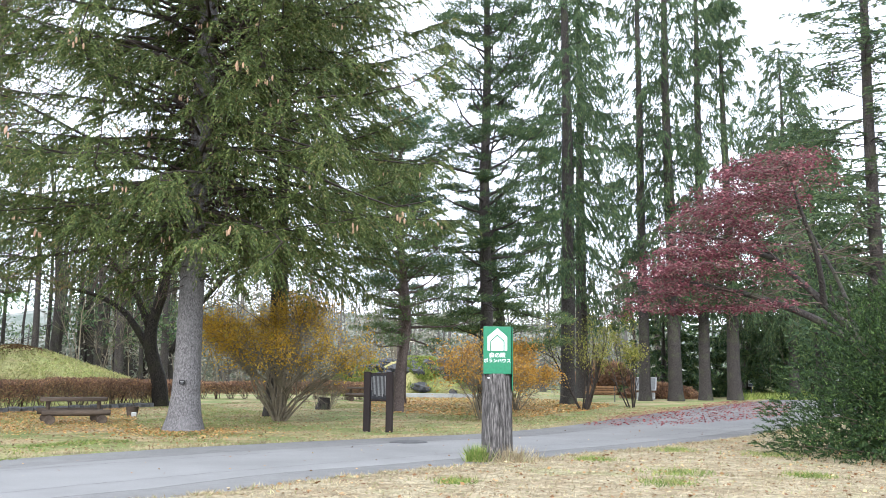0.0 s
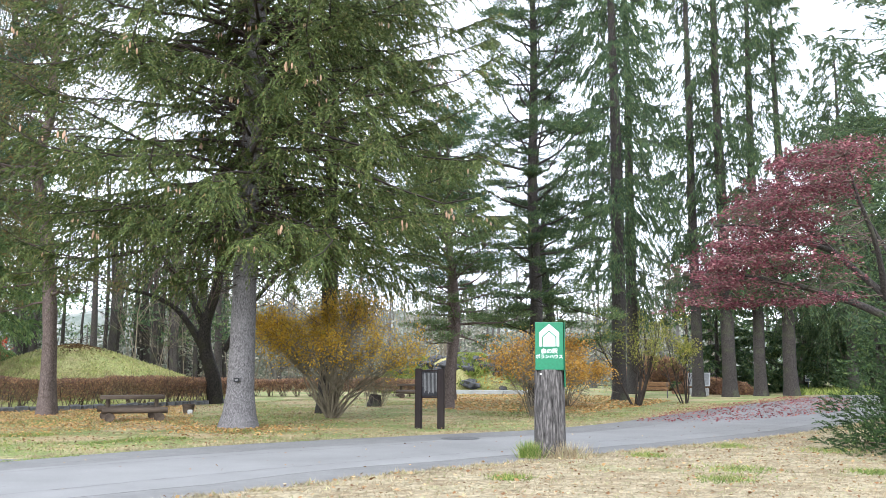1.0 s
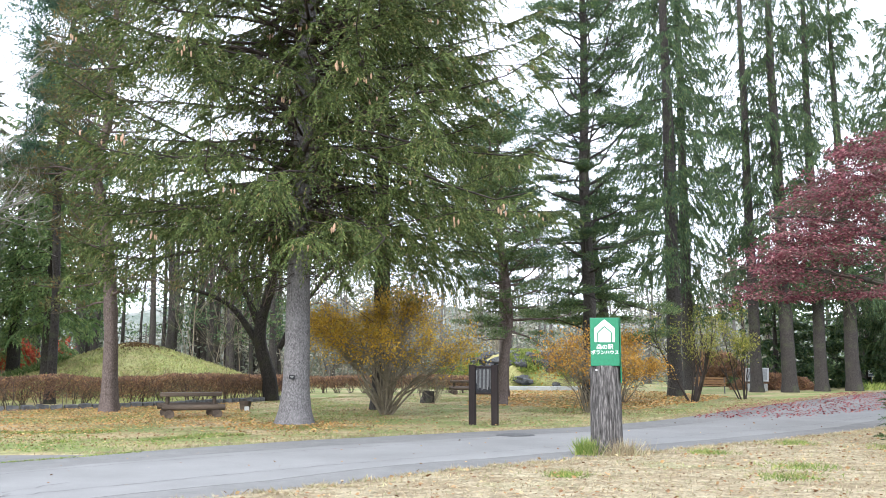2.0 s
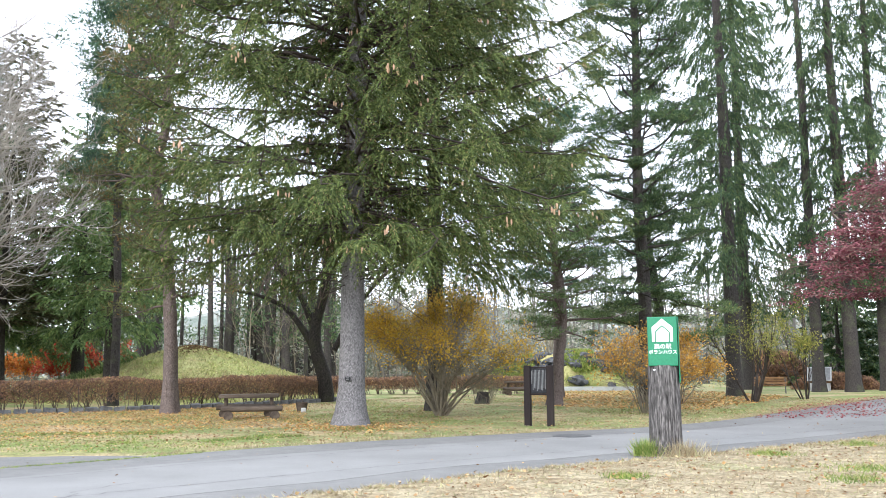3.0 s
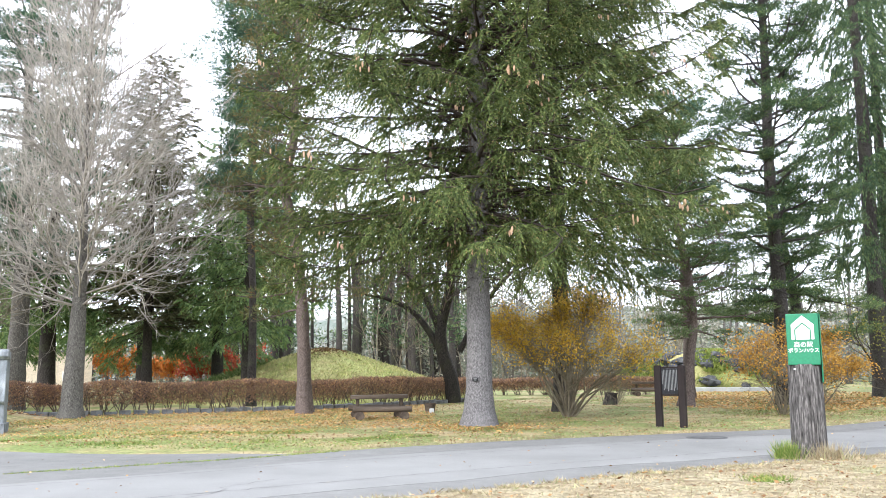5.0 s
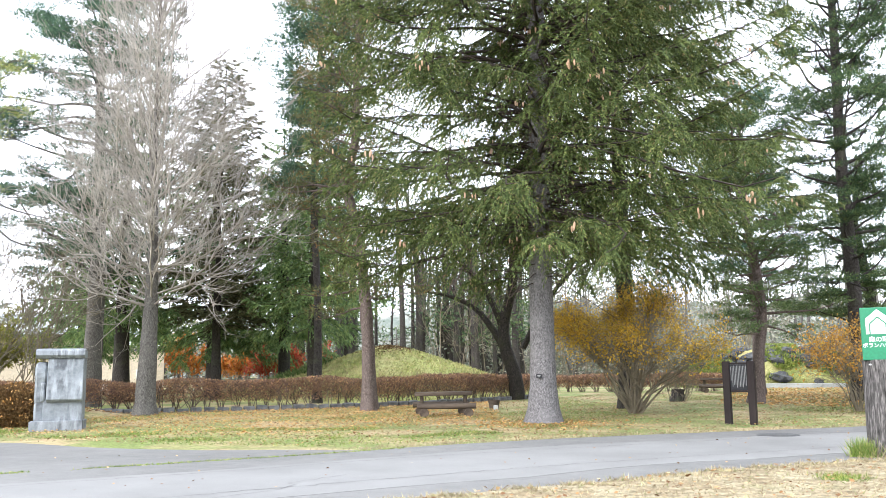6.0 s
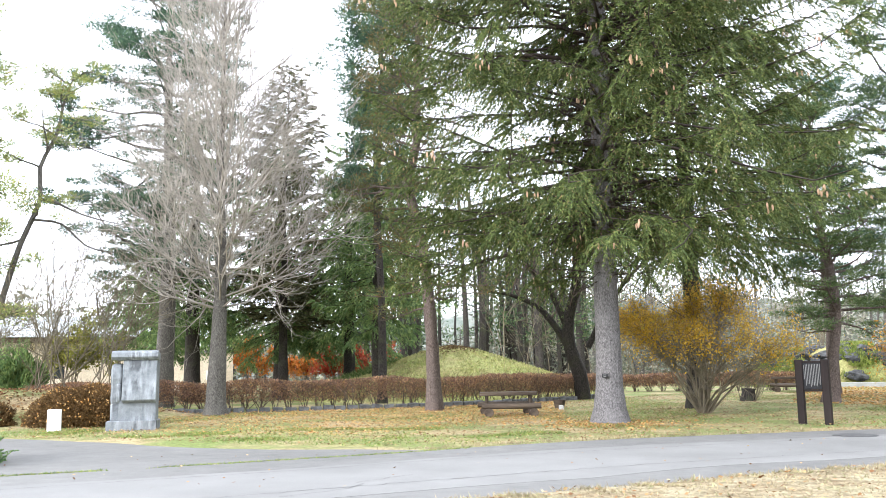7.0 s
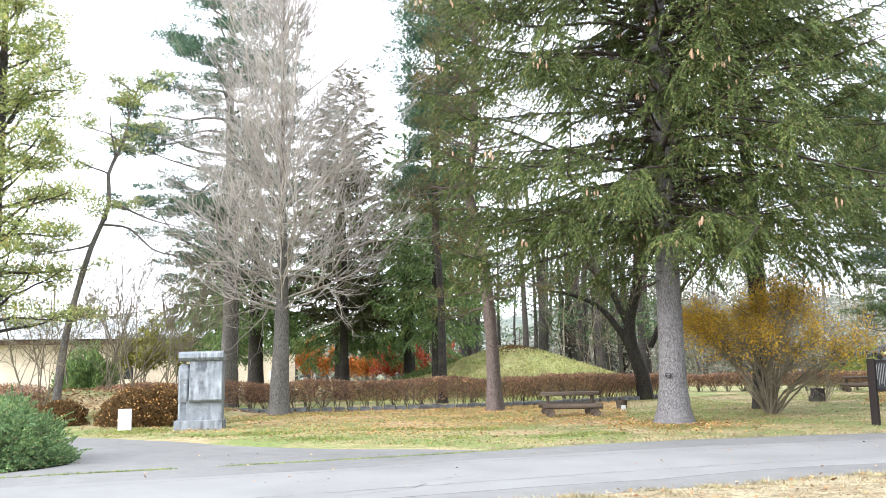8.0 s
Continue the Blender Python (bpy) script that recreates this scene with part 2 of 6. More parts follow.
M["stone"] = stained_stone()
M["turf"] = turf_mat("autumn_turf", (0.44, 0.355, 0.21), (0.33, 0.25, 0.145), (0.175, 0.23, 0.07), 0.22)
M["verge"] = turf_mat("dry_verge", (0.36, 0.31, 0.21), (0.26, 0.205, 0.13), (0.20, 0.22, 0.09), 0.06)
M["mound"] = turf_mat("mound_turf", (0.42, 0.42, 0.18), (0.36, 0.31, 0.14), (0.27, 0.35, 0.09), 0.12)


def asphalt():
    m, t, b = shader("worn_asphalt", 0.85)
    big = grain(t, 0.22, 6, (1, 1, 1))
    mid = grain(t, 3.0, 8)
    fine = grain(t, 140, 3)
    c = ramp(t, big, [(0.35, (0.139, 0.136, 0.129)), (0.65, (0.192, 0.188, 0.178))])
    c = mixed(t, "MULTIPLY", 0.55, c, ramp(t, mid, [(0.3, (0.72, 0.72, 0.72)), (0.7, (1.1, 1.1, 1.1))]))
    c = mixed(t, "MULTIPLY", 0.8, c, ramp(t, fine, [(0.3, (0.65, 0.65, 0.65)), (0.7, (1.25, 1.25, 1.25))]))
    t.links.new(c, b.inputs["Base Color"])
    bumped(t, b, fine, 0.5, 0.006)
    return m


M["asphalt"] = asphalt()
M["asphalt_light"] = surface("pale_worn_asphalt", [(0.3, (0.172, 0.169, 0.161)), (0.7, (0.225, 0.221, 0.211))], 0.5, 0.85, (1, 1, 1), 0.5, 0.006, 120)
M["tar"] = surface("tar_line", [(0.3, (0.05, 0.05, 0.05)), (0.7, (0.11, 0.108, 0.105))], 6, 0.8)


# ---- building kit ----
class Buf:
    """Collects quads and triangles as arrays and makes one mesh of them."""

    def __init__(self):
        self.v, self.q, self.t, self.n = [], [np.zeros((0, 4), int)], [np.zeros((0, 3), int)], 0

    def add(self, v, f, corners=4):
        v, f = np.asarray(v, float).reshape(-1, 3), np.asarray(f, int).reshape(-1, corners)
        self.v.append(v)
        (self.q if corners == 4 else self.t).append(f + self.n)
        self.n += len(v)

    def mesh(self, name, mat, smooth=False):
        me = bpy.data.meshes.new(name)
        if self.n:
            v, q, t = np.concatenate(self.v), np.concatenate(self.q), np.concatenate(self.t)
            size = np.r_[np.full(len(q), 4), np.full(len(t), 3)]
            loops = np.r_[q.ravel(), t.ravel()]
            me.vertices.add(len(v))
            me.vertices.foreach_set("co", v.ravel())
            me.loops.add(len(loops))
            me.loops.foreach_set("vertex_index", loops)
            me.polygons.add(len(size))
            me.polygons.foreach_set("loop_start", np.cumsum(size) - size)
            me.polygons.foreach_set("loop_total", size)
            if smooth:
                me.polygons.foreach_set("use_smooth", np.ones(len(size), bool))
            me.update(calc_edges=True)
        me.materials.append(mat)
        return me


def unit(a):
    return a / np.maximum(np.linalg.norm(a, axis=-1, keepdims=True), 1e-9)


def tube(buf, pts, rad, n=10, rough=0.0, rng=None):
    """A round, tapered limb along points."""
    pts, rad = np.asarray(pts, float), np.asarray(rad, float)
    tan = unit(np.gradient(pts, axis=0))
    ref = np.array([1.0, 0, 0]) if abs(tan[0][0]) < 0.8 else np.array([0, 1.0, 0])
    s = unit(np.cross(tan, ref))
    u = np.cross(s, tan)
    ang = np.linspace(0, 2 * np.pi, n, endpoint=False)
    r = rad[:, None] * np.ones(n)
    if rough and rng is not None:
        lobes = 1 + rough * (np.sin(3 * ang + rng.uniform(0, 6)) + 0.7 * np.sin(5 * ang + rng.uniform(0, 6)))
        r = r * lobes * (1 + rough * rng.normal(0, 0.6, r.shape))
    ring = pts[:, None, :] + r[..., None] * (np.cos(ang)[None, :, None] * s[:, None, :] + np.sin(ang)[None, :, None] * u[:, None, :])
    k = len(pts)
    i = np.arange(k - 1)[:, None] * n
    j = np.arange(n)[None, :]
    j2 = (j + 1) % n
    q = np.stack([i + j, i + n + j, i + n + j2, i + j2], -1)
    buf.add(ring.reshape(-1, 3), q.reshape(-1, 4))


def sticks(buf, a, b, ra, rb):
    """Many thin twigs at once, from a to b: three-sided, the thinnest ones single slivers."""
    a, b = np.asarray(a, float), np.asarray(b, float)
    if not len(a):
        return
    if np.max(ra) < 0.0125:
        t = unit(b - a)
        s = unit(np.cross(t, np.stack([np.sin(np.arange(len(a)) * 1.7), np.cos(np.arange(len(a)) * 1.7), np.full(len(a), 0.35)], -1)))
        ra, rb = np.broadcast_to(ra, (len(a),))[:, None], np.broadcast_to(rb, (len(a),))[:, None]
        v = np.stack([a - s * ra, b - s * rb, b + s * rb, a + s * ra], 1)
        buf.add(v.reshape(-1, 3), np.arange(len(a) * 4).reshape(-1, 4))
        return
    t = unit(b - a)
    ref = np.where(np.abs(t[:, 2:3]) < 0.9, [[0, 0, 1.0]], [[1.0, 0, 0]])
    s = unit(np.cross(t, ref))
    u = np.cross(s, t)
    ra = np.broadcast_to(ra, (len(a),))[:, None]
    rb = np.broadcast_to(rb, (len(a),))[:, None]
    vs = []
    for k in range(3):
        w = math.cos(k * 2.094) * s + math.sin(k * 2.094) * u
        vs += [a + ra * w, b + rb * w]
    v = np.stack(vs, 1)
    base = np.arange(len(a))[:, None, None] * 6
    q = base + np.array([[0, 1, 3, 2], [2, 3, 5, 4], [4, 5, 1, 0]])[None]
    buf.add(v.reshape(-1, 3), q.reshape(-1, 4))


def blades(buf, p, d, length, width, rng, flat=None, bend=0.0, diamond=False):
    """Leaves, needle shoots or grass blades from p along d: slim triangles, or pointed ovals where a leaf lies near."""
    p, d = np.asarray(p, float), unit(np.asarray(d, float))
    n = len(p)
    if not n:
        return
    ref = rng.normal(0, 1, (n, 3)) if flat is None else rng.normal(0, flat, (n, 3)) + np.array([0, 0, 1.0])
    s = unit(np.cross(d, ref)) * (np.broadcast_to(width, (n,)) / 2)[:, None]
    L = np.broadcast_to(length, (n,))[:, None]
    tip = p + d * L - np.array([0, 0, 1.0]) * L * bend
    if diamond:
        mid = p + d * L * 0.45
        buf.add(np.stack([p, mid + s, tip, mid - s], 1), np.arange(n * 4).reshape(n, 4))
    else:
        buf.add(np.stack([p - s, tip, p + s], 1), np.arange(n * 3).reshape(n, 3), 3)


def part(name, data, parent, label="", m=None):
    """Links a mesh as one part under a thing or a part."""
    ob = new(name, data)
    ob.parent = parent
    if m is not None:
        ob.matrix_local = m
    return tagged(ob, label=label)


def thing(name, x, y, z=0.0, rz=0.0, label="", category="", group="", kind=""):
    ob = new(name)
    ob.empty_display_size = 0.2
    ob.matrix_world = pose(x, y, z, 0, 0, rz)
    return tagged(ob, label, category, group, kind)


def bm_mesh(name, bm, mat, smooth=False):
    me = bpy.data.meshes.new(name)
    bmesh.ops.recalc_face_normals(bm, faces=bm.faces)
    bm.to_mesh(me)
    bm.free()
    for f in me.polygons:
        f.use_smooth = smooth
    me.materials.append(mat)
    return me


def box_mesh(name, size, centre, mat, bevel=0.01, segments=1):
    bm = bmesh.new()
    bmesh.ops.create_cube(bm, size=1, matrix=Matrix.Translation(centre) @ Matrix.Diagonal((*size, 1)))
    if bevel:
        bmesh.ops.bevel(bm, geom=bm.edges[:], offset=bevel, segments=segments, affect="EDGES", profile=0.6)
    return bm_mesh(name, bm, mat)


def log_mesh(name, length, r, mat, rng, along="x", squash=1.0, sides=14):
    """A worn log lying along x, or standing along z, from -length/2 to length/2."""
    bm = bmesh.new()
    rings = []
    prof = [(-0.5, 0.86), (-0.492, 0.97), (-0.25, 1.0), (0, 0.985), (0.25, 1.0), (0.492, 0.96), (0.5, 0.86)]
    lobes = [1 + rng.normal(0, 0.03) for _ in range(sides)]
    for s, k in prof:
        ring = []
        for j in range(sides):
            an = 2 * math.pi * j / sides
            rr = r * k * lobes[j] * (1 + rng.normal(0, 0.008))
            c, w = rr * math.cos(an), rr * math.sin(an) * squash
            ring.append(bm.verts.new((s * length, c, w) if along == "x" else (c, w, s * length)))
        rings.append(ring)
    for r0, r1 in zip(rings, rings[1:]):
        for j in range(sides):
            bm.faces.new((r0[j], r0[(j + 1) % sides], r1[(j + 1) % sides], r1[j]))
    bm.faces.new(rings[0])
    bm.faces.new(rings[-1])
    return bm_mesh(name, bm, mat)


def smooth_line(pts, step=0.5):
    """Points along a Catmull-Rom line through pts (2D or 3D)."""
    p = np.asarray(pts, float)
    p = np.vstack([2 * p[0] - p[1], p, 2 * p[-1] - p[-2]])
    out = []
    for i in range(1, len(p) - 2):
        k = max(2, int(np.linalg.norm(p[i + 1] - p[i]) / step))
        t = np.linspace(0, 1, k, endpoint=False)[:, None]
        out.append(0.5 * (2 * p[i] + (p[i + 1] - p[i - 1]) * t + (2 * p[i - 1] - 5 * p[i] + 4 * p[i + 1] - p[i + 2]) * t ** 2
                          + (3 * p[i] - p[i - 1] - 3 * p[i + 1] + p[i + 2]) * t ** 3))
    out.append(p[-2:-1])
    return np.concatenate(out)


def inside(poly, xy):
    poly = np.asarray(poly)
    x, y = xy[:, 0], xy[:, 1]
    r = np.zeros(len(xy), bool)
    for (x1, y1), (x2, y2) in zip(poly, np.roll(poly, -1, 0)):
        hit = ((y1 > y) != (y2 > y)) & (x < (x2 - x1) * (y - y1) / (y2 - y1 + 1e-12) + x1)
        r ^= hit
    return r


def scatter(poly, n, rng):
    poly = np.asarray(poly)
    lo, hi = poly.min(0), poly.max(0)
    out = np.zeros((0, 2))
    while len(out) < n:
        p = rng.uniform(lo, hi, (n * 2, 2))
        out = np.concatenate([out, p[inside(poly, p)]])
    return out[:n]


# ---- ground, road and verge ----
NEAR_EDGE = [(-30, -24), (-14, -4.5), (-9.5, 2), (-6.5, 6.3), (-4.15, 9.4), (-2.9, 10.75), (-1.46, 12.6), (0.36, 14.3), (2.28, 16.2), (5.06, 18.9), (8.3, 22.7), (13.2, 30), (22, 45), (34, 66)]
FAR_EDGE = [(-36, -20), (-22, -3.2), (-16, 3.9), (-12.57, 7.96), (-10.98, 9.75), (-9.58, 11.36), (-7.39, 14.3), (-5.2, 16.9), (-1.78, 19.8), (1.12, 22.1), (3.58, 25.5), (6.31, 30.6), (10.14, 37.6), (18.75, 52.1), (29, 70)]
near_line, far_line = smooth_line(NEAR_EDGE, 0.7), smooth_line(FAR_EDGE, 0.7)
SIDE_PATCH = [(-7.45, 14.2), (-9.0, 13.9), (-10.46, 13.45), (-13.0, 13.35), (-15.4, 13.75), (-19.2, 13.85), (-26, 13.0), (-40, 10.5),
              (-40, 6.5), (-24, 9.8), (-17.4, 11.0), (-14.6, 10.6), (-13.3, 9.6), (-13.2, 8.3), (-14.6, 6.0), (-16.1, 3.85), (-12.62, 7.96), (-11.03, 9.75), (-9.63, 11.36)]


def fill_mesh(name, outline, z, mat, wobble=0.0, seed=1):
    rng = np.random.default_rng(seed)
    bm = bmesh.new()
    vs = [bm.verts.new((x + rng.normal(0, wobble), y + rng.normal(0, wobble), z)) for x, y in outline]
    low = [bm.verts.new((v.co.x, v.co.y, z - 0.06)) for v in vs]
    bm.faces.new(vs)
    for i in range(len(vs)):
        j = (i + 1) % len(vs)
        bm.faces.new((vs[i], low[i], low[j], vs[j]))
    bmesh.ops.triangulate(bm, faces=[f for f in bm.faces if len(f.verts) > 4])
    return bm_mesh(name, bm, mat)


bm = bmesh.new()
bmesh.ops.create_grid(bm, x_segments=40, y_segments=40, size=450)
ground = tagged(new("ground", bm_mesh("ground", bm, M["turf"])), "autumn lawn of tan and green grass with fallen leaves", "ground", kind="structure")

road_outline = np.concatenate([near_line, far_line[::-1]])
tagged(new("road", fill_mesh("road", road_outline, 0.012, M["asphalt"], 0.02)), "worn grey asphalt park road curving past the lawn", "road", kind="structure")
side = smooth_line(SIDE_PATCH + SIDE_PATCH[:1], 0.6)[:-1]
near_in, far_in = smooth_line(np.array(NEAR_EDGE) + np.array([-0.75, 0.55]), 0.7), smooth_line(np.array(FAR_EDGE) + np.array([1.0, -0.9]), 0.7)
tagged(new("worn_lane", fill_mesh("worn_lane", np.concatenate([near_in, far_in[::-1]]), 0.017, M["asphalt_light"], 0.03, 7)), "paler worn strip along the middle of the road", "road", kind="structure")


def crack(name, pts, width, seed, label):
    rng = np.random.default_rng(seed)
    ln_ = smooth_line(pts, 0.12)
    ln_ = ln_ + rng.normal(0, 0.025, ln_.shape)
    n = unit(np.c_[-np.gradient(ln_[:, 1]), np.gradient(ln_[:, 0])])
    w = width * rng.uniform(0.3, 1.2, len(ln_))[:, None]
    v = np.c_[np.stack([ln_ - n * w, ln_ + n * w], 1).reshape(-1, 2), np.full(len(ln_) * 2, 0.0215)]
    k = np.arange(len(ln_) - 1) * 2
    b = Buf()
    b.add(v, np.stack([k, k + 1, k + 3, k + 2], -1))
    tagged(new(name, b.mesh(name, M["tar"])), label, "crack", kind="structure")


crack("road_crack", [(-6.6, 8.4), (-6.2, 9.3), (-6.35, 10.0), (-6.1, 10.8)], 0.006, 1, "thin dark crack in the asphalt")
crack("road_crack", [(-8.9, 11.6), (-6.0, 14.2), (-3.4, 16.6), (-1.2, 18.4)], 0.008, 2, "long thin seam in the asphalt")
crack("road_crack", [(-8.6, 6.4), (-5.8, 10.0), (-3.2, 13.1), (1.06, 17.3), (6.9, 23.5), (11.0, 29.5)], 0.009, 4, "long dark joint along the asphalt")
crack("road_crack", [(-10.6, 7.6), (-7.95, 10.8), (-5.6, 13.8), (-0.56, 18.7), (5.0, 24.7)], 0.009, 5, "long dark joint along the asphalt")
crack("road_crack", [(-11.3, 11.0), (-10.0, 12.0), (-8.3, 12.6)], 0.006, 3, "thin crack in the side road")
tagged(new("side_road", fill_mesh("side_road", side, 0.008, M["asphalt"], 0.02, 2)), "grey asphalt side road joining the park road", "road", kind="structure")
verge_outline = np.concatenate([near_line + np.array([0.06, -0.06]), [(60, 60), (60, -40), (-20, -40)]])
tagged(new("verge", fill_mesh("verge", verge_outline, 0.03, M["verge"], 0.03, 3)), "dry straw-coloured grass verge strewn with leaves", "ground", kind="structure")


# ---- grass and fallen leaves ----
def grass(name, xy, lo, hi, width, mat, seed, label, z=0.0, lean=0.5):
    rng = np.random.default_rng(seed)
    n = len(xy)
    d = np.c_[rng.normal(0, lean, (n, 2)), np.ones(n)]
    b = Buf()
    blades(b, np.c_[xy, np.full(n, z)], d, rng.uniform(lo, hi, n), width, rng, bend=0.15)
    return tagged(new(name, b.mesh(name, mat)), label, "grass", kind="stuff")


def litter(name, xy, size, mat, seed, label, z=0.02):
    rng = np.random.default_rng(seed)
    n = len(xy)
    an = rng.uniform(0, 2 * np.pi, n)
    d = np.c_[np.cos(an), np.sin(an), rng.normal(0.1, 0.25, n)]
    s = size * rng.uniform(0.6, 1.3, n)
    b = Buf()
    blades(b, np.c_[xy, np.full(n, z) + rng.uniform(0, 0.02, n)], d, s, s * 0.7, rng, flat=0.35, diamond=True)
    return tagged(new(name, b.mesh(name, mat)), label, "leaves", kind="stuff")


rg = np.random.default_rng(11)
keep_off = lambda xy: xy[~inside(road_outline, xy) & ~inside(side, xy)]
verge_near = np.concatenate([smooth_line(NEAR_EDGE[3:12], 0.7), [(22, 30), (18, 8), (2, 5), (-6, 5)]])
grass("dry_grass", scatter(verge_near, 60000, rg), 0.03, 0.09, 0.013, M["dry_blades"], 12, "short dry straw-coloured grass on the verge", 0.03, 0.9)
tuft_near = [np.array([cx, cy]) + rg.normal(0, r * 0.6, (420, 2)) for cx, cy, r in
             ((3.6, 13.4, 0.5), (3.1, 12.2, 0.35), (6.2, 16.6, 0.45), (4.6, 17.4, 0.4), (2.7, 15.4, 0.3), (5.5, 13.2, 0.3), (0.2, 12.1, 0.25))]
grass("green_grass", np.concatenate(tuft_near), 0.04, 0.12, 0.014, M["green_blades"], 13, "patches of green grass in the dry verge", 0.03, 0.7)
edge_pts = near_line[(near_line[:, 1] > 4) & (near_line[:, 1] < 34)]
fringe = np.repeat(edge_pts, 260, 0) + rg.normal(0, [0.25, 0.10], (len(edge_pts) * 260, 2)) + np.array([0.10, -0.08])
grass("verge_fringe", fringe[~inside(road_outline, fringe)], 0.05, 0.13, 0.014, M["dry_blades"], 14, "bleached grass overhanging the road edge", 0.02, 0.9)
far_pts = far_line[(far_line[:, 1] > 13) & (far_line[:, 1] < 56)]
fringe = np.repeat(far_pts, 200, 0) + rg.normal(0, [0.3, 0.16], (len(far_pts) * 200, 2)) + np.array([-0.12, 0.14])
grass("far_fringe", keep_off(fringe), 0.04, 0.13, 0.016, M["dry_blades"], 15, "dry grass along the far road edge", 0.0, 0.8)
lawn = [(-20, 14), (-9, 14.5), (-5, 17.2), (1, 22.3), (6.3, 31), (11, 40), (4, 46), (-9, 44), (-12, 34), (-18, 26), (-27, 22)]
grass("lawn_dry_grass", keep_off(scatter(lawn, 24000, rg)), 0.03, 0.10, 0.02, M["dry_blades"], 16, "thin dry lawn grass under the trees", 0.0, 0.9)
lp = keep_off(scatter(lawn, 60000, rg))
pat = np.array([noise.noise((x * 0.22, y * 0.22, 3.0)) for x, y in lp])
grass("lawn_green_grass", lp[pat > 0.08], 0.03, 0.09, 0.02, M["green_blades"], 17, "green lawn patches under the trees", 0.0, 0.9)
strip = keep_off(scatter([(-21, 15.0), (-13, 14.8), (-8.7, 16.0), (-6.2, 18.6), (-9.5, 19.8), (-15, 18.2), (-20, 16.4)], 22000, rg))
pat = np.array([noise.noise((x * 0.5, y * 0.5, 6.0)) for x, y in strip])
grass("lawn_green_grass", strip[pat > 0.14], 0.03, 0.10, 0.018, M["green_blades"], 26, "greener strip of lawn beside the road", 0.0, 0.8)
seam = smooth_line([(-17, 2.7), (-12.6, 7.96), (-11.0, 9.75), (-9.6, 11.36), (-8.0, 13.3), (-6.8, 15.1)], 0.15)
sp = np.repeat(seam, 40, 0) + rg.normal(0, 0.05, (len(seam) * 40, 2))
sel = np.array([noise.noise((x * 0.9, y * 0.9, 8.0)) for x, y in sp]) > -0.12
grass("seam_grass", sp[sel], 0.02, 0.06, 0.012, M["green_blades"], 18, "grass growing in the joint between the two roads", 0.01, 0.9)
litter("verge_litter", scatter(verge_near, 8000, rg), 0.06, M["litter"], 19, "brown curled leaves scattered over the dry verge", 0.05)
litter("lawn_litter", keep_off(scatter(lawn, 20000, rg)), 0.055, M["litter"], 20, "brown and tan leaves fallen on the lawn")
gold_zone = [(-27, 17), (-20, 15.5), (-11, 16.5), (-8, 23), (-12.0, 35), (-18, 27.5), (-26, 24)]
gz = scatter(gold_zone, 34000, rg)
gz = gz[rg.uniform(0, 1, len(gz)) < np.clip((gz[:, 1] + 0.55 * gz[:, 0] - 4.0) / 16.0, 0.06, 0.95)]
litter("golden_litter", gz, 0.055, M["yellow_litter"], 21, "golden leaves fallen in a carpet before the hedge")
gold_zone = [(-3, 33), (3, 30), (6, 36), (9, 44), (5, 54), (-4, 52)]
litter("orange_litter", scatter(gold_zone, 9000, rg), 0.11, M["yellow_litter"], 22, "orange leaves covering the lawn under the firs")
red_zone = [(4, 25.6), (7, 26), (13, 33), (20, 50), (17, 52), (10.5, 40), (6.8, 33)]
litter("red_litter", scatter(red_zone, 3800, rg), 0.085, M["red_litter"], 23, "red maple leaves strewn over road and lawn edge", 0.02)
needle_bed = np.array([-6.4, 21.6]) + rg.normal(0, [1.1, 0.9], (1500, 2))
litter("needle_litter", keep_off(needle_bed), 0.07, M["yellow_litter"], 25, "rusty needles and leaves round the foot of the spruce", 0.01)
litter("road_litter", scatter([(-15, 10), (-8, 8), (-3, 12), (2, 17), (7, 22), (6, 28), (0, 20), (-6, 15)], 150, rg), 0.05, M["litter"], 24, "single dry leaves lying on the asphalt", 0.02)


# ---- trees: kit ----
def curve_branches(rng, z, az, length, rise, droop, lift):
    """Evaluates branch i at s in 0..1: out along az, with rise, droop and lifted tip."""
    def at(i, s):
        r = length[i] * s * np.cos(rise[i])
        h = z[i] + length[i] * (s * np.sin(rise[i]) - droop[i] * s ** 2 + lift[i] * s ** 4)
        a2 = az[i] + 0.25 * np.sin(s * 3 + i) + 0.05 * np.sin(s * 9 + 2.3 * i)
        h = h + 0.035 * length[i] * np.sin(s * 7 + 1.7 * i) * s
        return np.stack([r * np.cos(a2), r * np.sin(a2), h], -1)
    return at


def trunk_line(rng, height, lean=0.0, wob=0.12):
    k = 14
    zz = np.linspace(0, height, k)
    xy = np.cumsum(rng.normal(0, wob / 4, (k, 2)), 0)
    xy -= xy[0]
    xy[:, 0] += lean * zz
    return np.c_[xy, zz]


